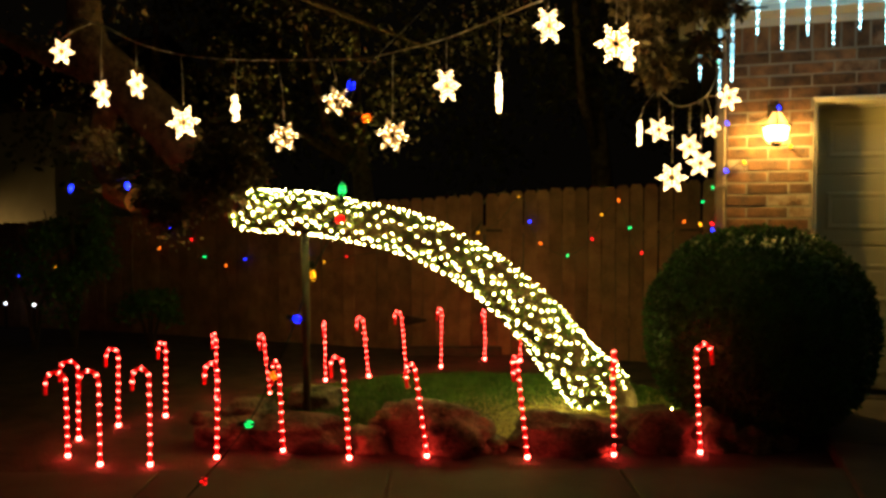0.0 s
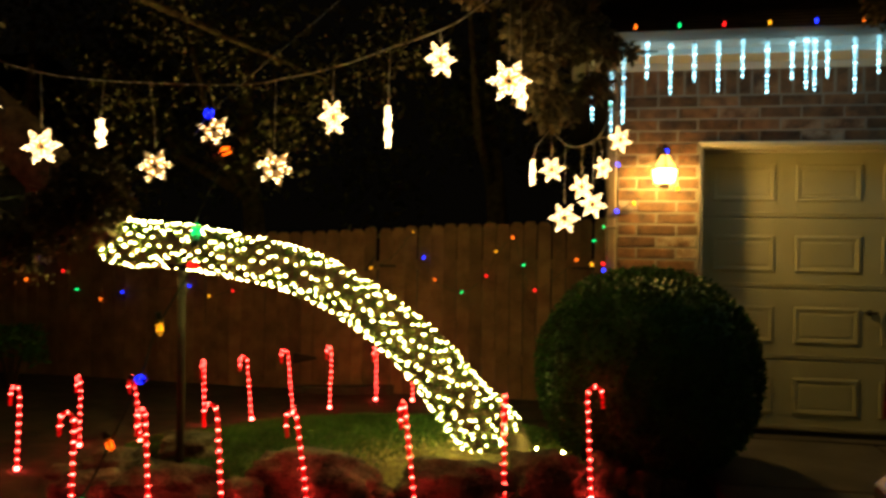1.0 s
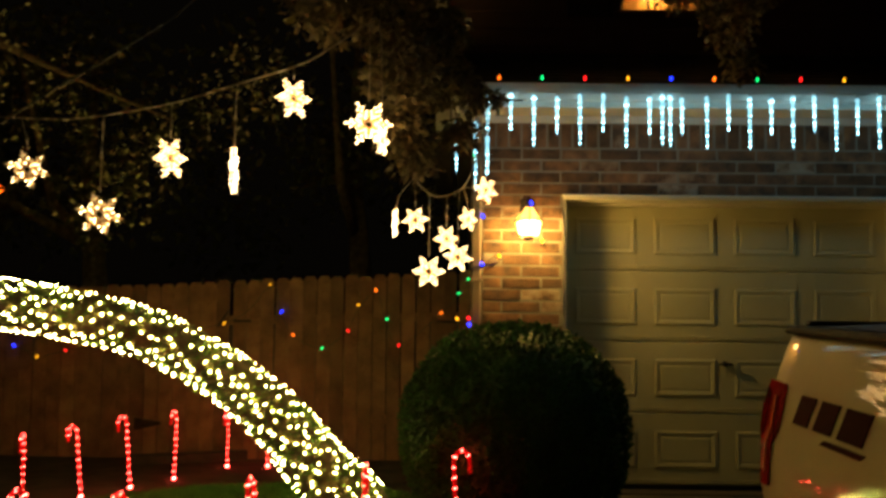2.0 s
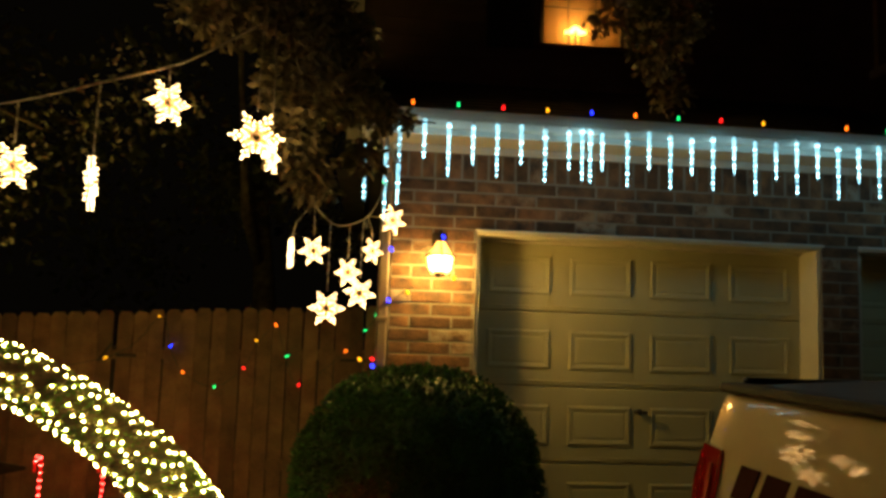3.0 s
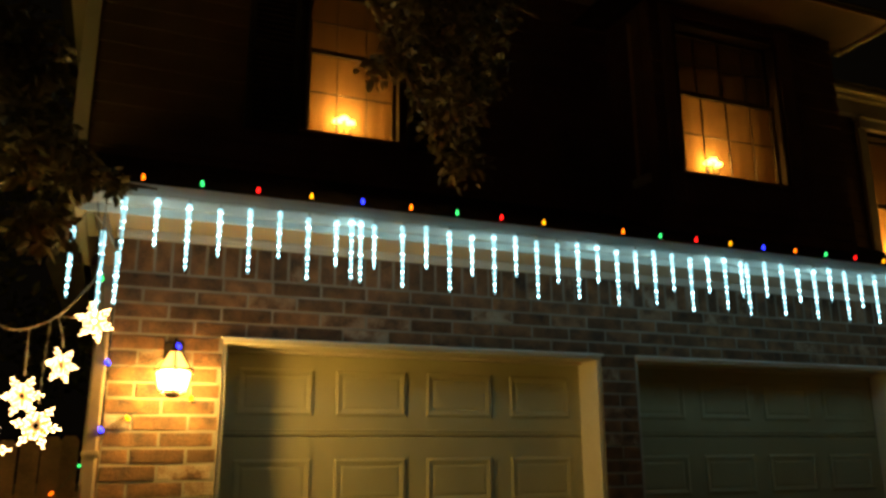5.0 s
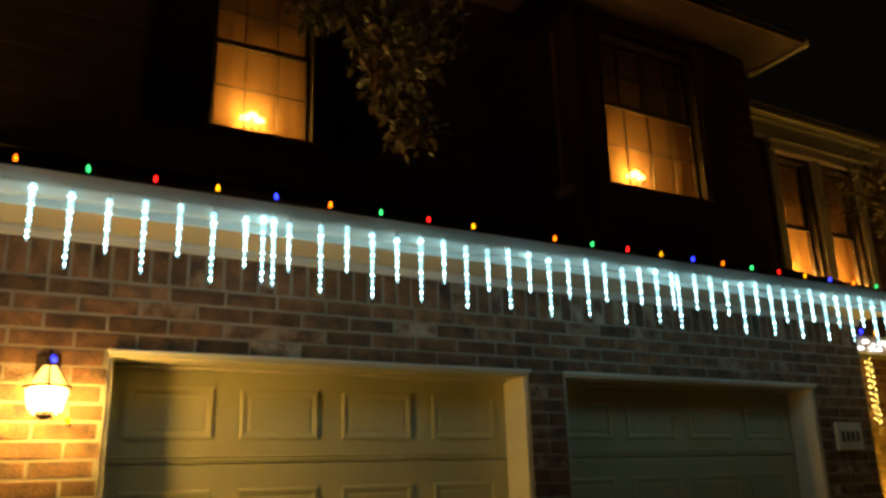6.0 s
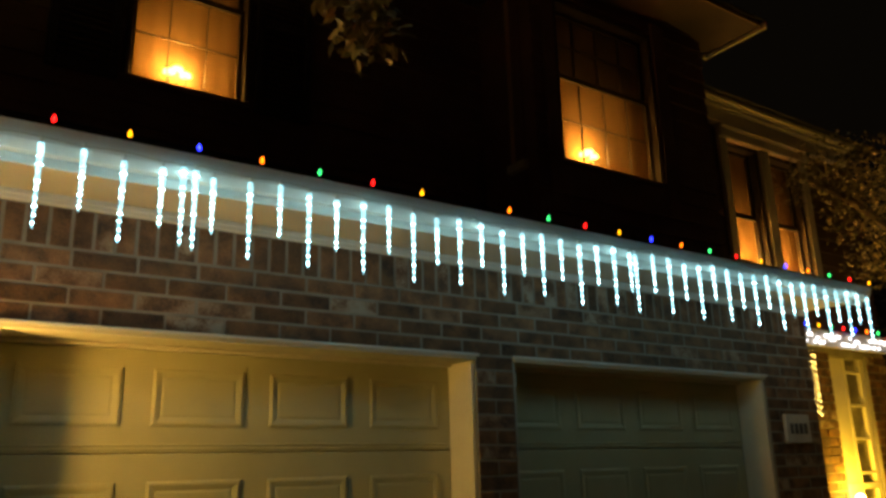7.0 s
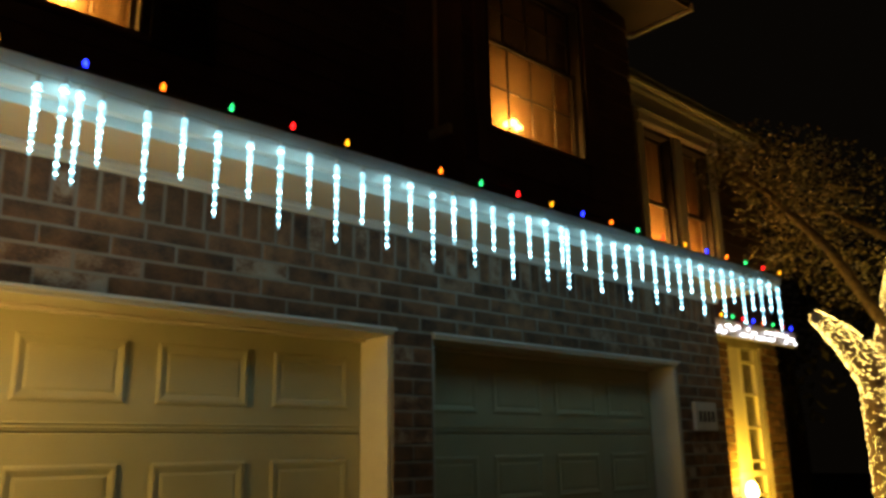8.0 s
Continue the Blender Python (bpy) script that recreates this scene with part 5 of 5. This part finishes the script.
# ---- coloured bulbs ----
def bulb(parent, p, tip, color, size=1.0):
    """A pointed bulb with its dark socket; tip is the way it points."""
    p, d = Vector(p), Vector(tip).normalized()
    b = part("bulb", rounded(Shape().tube([p, p + d * 0.008 * size, p + d * 0.022 * size, p + d * 0.036 * size, p + d * 0.046 * size], [0.007 * size, 0.012 * size, 0.013 * size, 0.008 * size, 0.0015], 8)), BULB[color], parent, color + " glowing bulb")
    part("socket", rounded(Shape().tube([p - d * 0.02 * size, p - d * 0.0005], 0.0085 * size, 7)), CORD, b)


def large_bulb(parent, p, tip, color, size):
    """A large bulb: clear tinted shell round three small glowing rods."""
    p, d = Vector(p), Vector(tip).normalized()
    b = part("bulb", rounded(Shape().tube([p, p + d * 0.006 * size, p + d * 0.018 * size, p + d * 0.034 * size, p + d * 0.044 * size, p + d * 0.048 * size], [0.007 * size, 0.011 * size, 0.0132 * size, 0.0115 * size, 0.006 * size, 0.001], 12)), BULBGLASS[color], parent, color + " clear bulb")
    b.visible_shadow = False
    sd = d.orthogonal().normalized()
    up = d.cross(sd)
    for k in range(3):
        o = (math.cos(k * 2.1) * sd + math.sin(k * 2.1) * up) * 0.006 * size
        part("glow_rod", Shape().tube([p + o + d * 0.012 * size, p + o + d * 0.034 * size], 0.0018 * size, 6), BULB[color], b, color + " glowing core")
    part("socket", rounded(Shape().tube([p - d * 0.024 * size, p - d * 0.0005], 0.0095 * size, 8)), CORD, b)


def build_roof_string():
    t = thing("roof_string_lights", "multicoloured bulbs clipped along the roof edge", "string light", (3.6, 5.78, 2.82))
    order = ("blue", "orange", "green", "red", "yellow")
    cord = []
    for i in range(25):
        x = 0.222 + 0.2815 * i
        cord.append((x, 5.774, 2.812))
        cord.append((x + 0.14, 5.776, 2.806))
        if i != 10:
            bulb(t, (x, 5.77, 2.822), (0, -0.25, 1), order[i % 5], 0.68)
    part("cord", Shape().tube(cord, 0.0035, 4), CORD, t)
    bulb(t, (0.21, 5.8, 2.78), (-0.6, -0.2, 0.6), "yellow", 0.9)


build_roof_string()


def build_fence_string():
    t = thing("fence_string_lights", "multicoloured bulbs draped along the wooden fence", "string light", (-3, 8.46, 1.0))
    rows = (
        (0.36, 1.55, "green"), (0.254, 1.421, "green"), (0.105, 1.24, "orange"), (-0.313, 0.92, "red"), (-0.451, 1.157, "green"), (-0.545, 1.431, "orange"), (-0.711, 1.297, "yellow"), (-0.832, 1.055, "red"), (-1.067, 0.88, "green"), (-1.351, 0.984, "orange"), (-1.492, 1.213, "blue"), (-1.598, 1.491, "yellow"), (-2.037, 1.112, "yellow"),
        (-3.627, 0.821, "red"), (-3.902, 0.738, "yellow"), (-4.121, 0.847, "blue"), (-4.956, 0.773, "blue"), (-5.225, 0.693, "orange"), (-5.504, 0.785, "green"), (-5.703, 0.977, "red"), (-5.95, 1.2, "yellow"), (-6.005, 1.137, "blue"), (-6.169, 0.895, "orange"), (-7.2, 0.7, "blue"), (-7.5, 0.85, "red"), (-7.8, 0.6, "yellow"), (-8.1, 0.85, "orange"), (-8.4, 0.5, "blue"),
    )
    for i, (x, z, c) in enumerate(rows):
        bulb(t, (x, 8.455, z), (math.sin(i * 2.0), -0.5, math.cos(i * 1.3)), c, 0.8)
    a, b = smooth_line([(x, 8.47, z - 0.01) for x, z, c in rows], [0.003] * len(rows), 4)
    part("cord", Shape().tube(a, b, 4), CORD, t)
    w = thing("wall_string_lights", "coloured bulbs strung up the brick corner and over the lantern", "string light", (0.5, 6.25, 1.2))
    for x, y, z, c in ((0.425, 6.24, 1.957, "blue"), (0.422, 6.24, 1.618, "blue"), (0.76, 6.15, 2.045, "blue"), (0.544, 6.27, 1.677, "yellow"), (0.85, 6.27, 1.783, "yellow"), (0.334, 6.22, 1.19, "blue"), (0.33, 6.22, 1.235, "red"), (0.25, 6.22, 1.23, "yellow"), (0.36, 6.0, 2.35, "green")):
        bulb(w, (x, y, z), (-0.3, -0.6, 0.5), c, 0.85)
    a, b = smooth_line([(0.3, 6.225, 1.2), (0.43, 6.265, 1.6), (0.54, 6.275, 1.7), (0.7, 6.275, 1.78), (0.85, 6.275, 1.8), (0.8, 6.26, 1.95), (0.76, 6.17, 2.03), (0.6, 6.26, 1.98), (0.43, 6.26, 1.95), (0.38, 6.2, 2.1), (0.36, 6.0, 2.36), (0.3, 5.8, 2.75)], [0.003] * 12, 4)
    part("cord", Shape().tube(a, b, 4), CORD, w)


build_fence_string()


def build_hanging_string():
    """The big-bulb string that hangs from the branch in front of the bed."""
    t = thing("hanging_string_lights", "large coloured bulbs on a cord hanging from a branch", "string light", (-0.6, 1.9, 1.2))
    rows = ((-0.556, 1.9, 1.644, "blue", (0.4, -0.6, 0.6)), (-0.517, 1.9, 1.565, "orange", (1, -0.3, 0.1)), (-0.588, 1.9, 1.4, "green", (0.0, 0.1, 1)), (-0.588, 1.9, 1.325, "red", (1, -0.2, 0.2)), (-0.668, 1.9, 1.185, "yellow", (0.1, 0.1, -1)), (-0.706, 1.9, 1.076, "blue", (1, -0.3, -0.1)), (-0.776, 1.9, 0.931, "orange", (0.6, -0.4, -0.6)), (-0.848, 1.9, 0.801, "green", (1, -0.2, 0.1)), (-0.984, 1.9, 0.641, "red", (0.7, -0.5, 0.3)))
    for x, y, z, c, d in rows:
        large_bulb(t, (x - d[0] * 0.02, y, z - d[2] * 0.02), d, c, 0.72)
    pts = [(-0.45, 3.95, 3.25), (-0.5, 2.9, 2.3)] + [(x - 0.012, y + 0.008, z) for x, y, z, c, d in rows] + [(-1.3, 1.95, 0.35), (-1.7, 2.0, -0.02)]
    a, b = smooth_line(pts, [0.0022] * len(pts), 4)
    part("cord", Shape().tube(a, b, 5), CORD, t)
    u = thing("branch_bulbs", "two blue bulbs hanging in the dark oak leaves", "string light", (-3.0, 3.75, 1.5))
    bulb(u, (-3.122, 3.75, 1.491), (0, -0.4, -1), "blue", 1.0)
    bulb(u, (-2.746, 3.75, 1.499), (0.4, -0.4, -1), "blue", 1.0)
    a, b = smooth_line([(-3.6, 4.6, 2.2), (-3.13, 3.76, 1.53), (-2.95, 3.8, 1.5), (-2.75, 3.76, 1.53), (-2.9, 4.7, 1.7)], [0.003] * 5, 4)
    part("cord", Shape().tube(a, b, 4), CORD, u)


build_hanging_string()


# ---- pickup truck, backed up to the garage ----
def build_truck():
    t = thing("pickup_truck", "white pickup truck with a black bed cover parked on the driveway", "pickup truck", (2.3, 0.3, -0.03))
    X0, X1, G = 1.234, 3.28, -0.035
    # section of the side, from sill to rail: (inset from the widest line, height)
    sec = [(0.07, 0.42), (0.045, 0.55), (0.022, 0.65), (0.009, 0.72), (0.001, 0.8), (0.005, 0.9), (0.017, 1.0), (0.027, 1.05), (0.039, 1.1), (0.053, 1.15), (0.07, 1.2), (0.085, 1.24), (0.098, 1.27), (0.106, 1.283), (0.116, 1.288), (0.19, 1.288)]

    def inset(z):
        for (i0, z0), (i1, z1) in zip(sec, sec[1:]):
            if z0 <= z <= z1 and z1 > z0:
                return lerp(i0, i1, (z - z0) / (z1 - z0))
        return 0.0

    def side(x, sg, y0, y1, wheels, name):
        s = Shape()
        n, m = 40, len(sec)
        ys = [y0 + (y1 - y0) * k / n for k in range(n + 1)]
        grid = []
        for y in ys:
            e = 0.012 * max(0.0, (y - 3.06) / 0.14) ** 2
            grid += [(x + sg * (i0 + e), y, z0) for i0, z0 in sec]
        faces = []
        for i in range(n):
            for j in range(m - 1):
                yc, zc = (ys[i] + ys[i + 1]) / 2, (sec[j][1] + sec[j + 1][1]) / 2
                if not any(math.hypot(yc - w, zc - G - 0.4) < 0.46 for w in wheels):
                    faces.append((i * m + j, (i + 1) * m + j, (i + 1) * m + j + 1, i * m + j + 1))
        s.add(grid, faces)
        for w in wheels:
            arc = [(w + 0.47 * math.cos(math.pi * k / 14), G + 0.4 + 0.47 * math.sin(math.pi * k / 14)) for k in range(15)]
            s.tube([(x + sg * 0.0, yy, zz) for yy, zz in arc], 0.03, 6)
        return rounded(s)

    part("bed_side", side(X0, 1, 1.1, 3.2, (1.95,), "near"), PAINT, t, "white bed side panel")
    part("bed_side", side(X1, -1, 1.1, 3.2, (1.95,), "far"), PAINT, t)
    part("cab_side", side(X0, 1, -2.6, 1.08, (-1.75,), "near"), PAINT, t)
    part("cab_side", side(X1, -1, -2.6, 1.08, (-1.75,), "far"), PAINT, t)
    part("tailgate", Shape().box(X0 + 0.115, X1 - 0.115, 3.14, 3.215, 0.6, 1.285, 0.025), PAINT, t)
    part("bumper", Shape().box(X0 + 0.02, X1 - 0.02, 3.16, 3.36, 0.42, 0.585, 0.035), CHROME, t, "steel rear bumper")
    part("bed_rail", Shape().box(X0 + 0.088, X0 + 0.2, 1.1, 3.2, 1.2905, 1.318, 0.009), RUBBER, t, "dark rail along the bed top")
    part("bed_rail", Shape().box(X1 - 0.19, X1 - 0.108, 1.1, 3.185, 1.2905, 1.318, 0.007), RUBBER, t)
    cover = Shape()
    vs, n = [], 10
    for i in range(n + 1):
        for j in range(7):
            x = lerp(X0 + 0.15, X1 - 0.15, i / n)
            vs.append((x, 1.1 + 2.08 * j / 6, 1.318 + 0.022 * math.sin(math.pi * i / n) + 0.004 * math.sin(j * 3 + i)))
    cover.add(vs, [(i * 7 + j, (i + 1) * 7 + j, (i + 1) * 7 + j + 1, i * 7 + j + 1) for i in range(n) for j in range(6)])
    cover.box(X0 + 0.15, X1 - 0.15, 3.15, 3.185, 1.319, 1.334, 0.008)
    part("bed_cover", cover, VINYL, t, "black vinyl bed cover")
    part("bed_floor", Shape().box(X0 + 0.12, X1 - 0.12, 1.1, 3.13, 0.6, 0.64), RUBBER, t)
    part("chassis", Shape().box(X0 + 0.3, X1 - 0.3, -2.5, 3.1, 0.3, 0.45, 0.02), RUBBER, t)
    # tail lamps wrap the rear corner
    for sg, x in ((1, X0), (-1, X1)):
        shell = [(3.075, 1.13), (3.065, 1.06), (3.07, 1.0), (3.115, 0.95), (3.12, 0.82), (3.175, 0.815), (3.185, 0.92), (3.206, 1.0), (3.208, 1.08), (3.198, 1.145), (3.085, 1.14)]
        lens = [(3.165, 1.105), (3.16, 1.0), (3.175, 0.95), (3.192, 0.99), (3.198, 1.06), (3.19, 1.12)]
        strip = [(3.115, 1.1), (3.105, 1.0), (3.135, 0.95), (3.138, 0.86), (3.152, 0.86), (3.15, 0.97), (3.125, 1.01), (3.135, 1.1)]

        def lamp_shape(outline, d0, d1):
            n = len(outline)
            v = [(x + sg * (inset(q) + d0), p, q) for p, q in outline] + [(x + sg * (inset(q) + d1), p, q) for p, q in outline]
            return Shape().add(v, [tuple(range(n)), tuple(range(2 * n - 1, n - 1, -1))] + [(i, i + n, (i + 1) % n + n, (i + 1) % n) for i in range(n)])

        lamp_body = part("tail_lamp", lamp_shape(shell, -0.006, 0.06), TAILRED, t, "red tail lamp")
        part("lens", lamp_shape(lens, -0.012, -0.0065), REDLENS, lamp_body)
        part("reflector", lamp_shape(strip, -0.01, -0.0062), TAILPALE, lamp_body, "paler strip in the lamp")
    # plain marks on the bed side in place of lettering
    for a, b, z0, z1 in ((2.865, 2.985, 1.035, 1.12), (2.725, 2.855, 1.035, 1.12), (2.56, 2.715, 1.035, 1.12), (2.56, 2.8, 1.005, 1.02)):
        quad = [(b, z0), (a + 0.025, z0), (a, z1), (b - 0.025, z1)]
        v = [(X0 + inset(z) - 0.004, y, z) for y, z in quad] + [(X0 + inset(z) + 0.002, y, z) for y, z in quad]
        part("mark", Shape().add(v, [(0, 1, 2, 3), (7, 6, 5, 4)] + [(i, i + 4, (i + 1) % 4 + 4, (i + 1) % 4) for i in range(4)]), DECAL, t, "plain dark red decal block")
    cabv = Shape()
    outline = [(1.06, 1.29), (0.98, 1.86), (0.6, 1.93), (-0.5, 1.9), (-1.15, 1.32), (-1.15, 1.28)]
    cabv.prism(outline, "x", X0 + 0.14, X1 - 0.14)
    part("cab", cabv, PAINT, t, "white cab")
    part("window_glass", Shape().prism([(0.9, 1.33), (0.86, 1.8), (0.0, 1.82), (0.0, 1.33)], "x", X0 + 0.13, X0 + 0.139), VINYL, t, "dark tinted side glass")
    part("window_glass", Shape().prism([(-0.05, 1.33), (-0.05, 1.82), (-0.48, 1.82), (-0.98, 1.33)], "x", X0 + 0.13, X0 + 0.139), VINYL, t)
    part("bonnet", Shape().box(X0 + 0.09, X1 - 0.09, -2.62, -1.16, 1.05, 1.285, 0.05), PAINT, t)
    part("front_bumper", Shape().box(X0 + 0.02, X1 - 0.02, -2.78, -2.6, 0.42, 1.0, 0.05), CHROME, t)
    part("mirror", Shape().box(X0 - 0.2, X0 - 0.03, -0.75, -0.65, 1.25, 1.45, 0.03).box(X0 - 0.04, X0 + 0.1, -0.72, -0.68, 1.3, 1.34), RUBBER, t)
    for y in (1.95, -1.75):
        for x, sg in ((X0 + 0.03, 1), (X1 - 0.28, 1)):
            wh = part("wheel", rounded(Shape().tube([(x + 0.06, y, G + 0.4), (x + 0.19, y, G + 0.4)], 0.24, 20)), CHROME, t)
            part("tyre", rounded(Shape().tube([(x, y, G + 0.4), (x + 0.02, y, G + 0.4), (x + 0.23, y, G + 0.4), (x + 0.25, y, G + 0.4)], [0.36, 0.4, 0.4, 0.36], 28)), RUBBER, wh)
            part("rim", rounded(Shape().tube([(x - 0.004, y, G + 0.4), (x - 0.0005, y, G + 0.4)], [0.2, 0.25], 20)), CHROME, wh)

    t.location = (2.28, 0.35, -0.03)


build_truck()


# ---- neighbour's side, seen past the oak ----
def build_neighbour():
    h = thing("neighbour_house", "pale neighbouring house lit by an added lamp", "house", (-14, 12, -0.3))
    part("wall", Shape().box(-17, -11.2, 12, 18, -0.6, 3.2), CREAM, h)
    part("roof", Shape().prism([(11.5, 3.2), (18.5, 3.2), (15, 5.2)], "x", -17.5, -10.8), SHINGLE, h)
    part("door", Shape().box(-15.5, -14.6, 11.95, 11.999, -0.4, 1.7, 0.02), SIDING, h)
    # lamp added out of view to brighten the wall; its cap limits the height
    y = thing("yard_lamp", "unseen capped lamp added to light the neighbour's wall", "yard lamp", (-13.0, 10.9, ground_z(10.9)))
    part("post", rounded(Shape().tube([(-13.0, 10.9, ground_z(10.9) - 0.05), (-13.0, 10.9, 0.82)], 0.035, 8)), IRON, y)
    part("globe", rounded(Shape().tube([(-13.0, 10.9, 0.821), (-13.0, 10.9, 0.84), (-13.0, 10.9, 0.92), (-13.0, 10.9, 1.01), (-13.0, 10.9, 1.05)], [0.04, 0.09, 0.115, 0.09, 0.03], 12)), LAMPGLASS, y, "glowing globe")
    part("cap", rounded(Shape().tube([(-13.0, 10.9, 1.052), (-13.0, 10.9, 1.07), (-13.0, 10.9, 1.12)], [0.28, 0.28, 0.05], 14)), IRON, y)
    for i, (x, y) in enumerate(((-8.392, 8.2), (-7.922, 8.2))):
        g = thing("garden_lamp", "small white garden lamp by the neighbour's hedge", "garden lamp", (x, y, ground_z(y)), group="garden lamps")
        part("stake", Shape().tube([(x, y, ground_z(y) - 0.05), (x, y, 0.11)], 0.02, 6), IRON, g)
        part("head", Shape().bead((x, y, 0.135), 0.024, 0.8), PORCHLED, g)


build_neighbour()
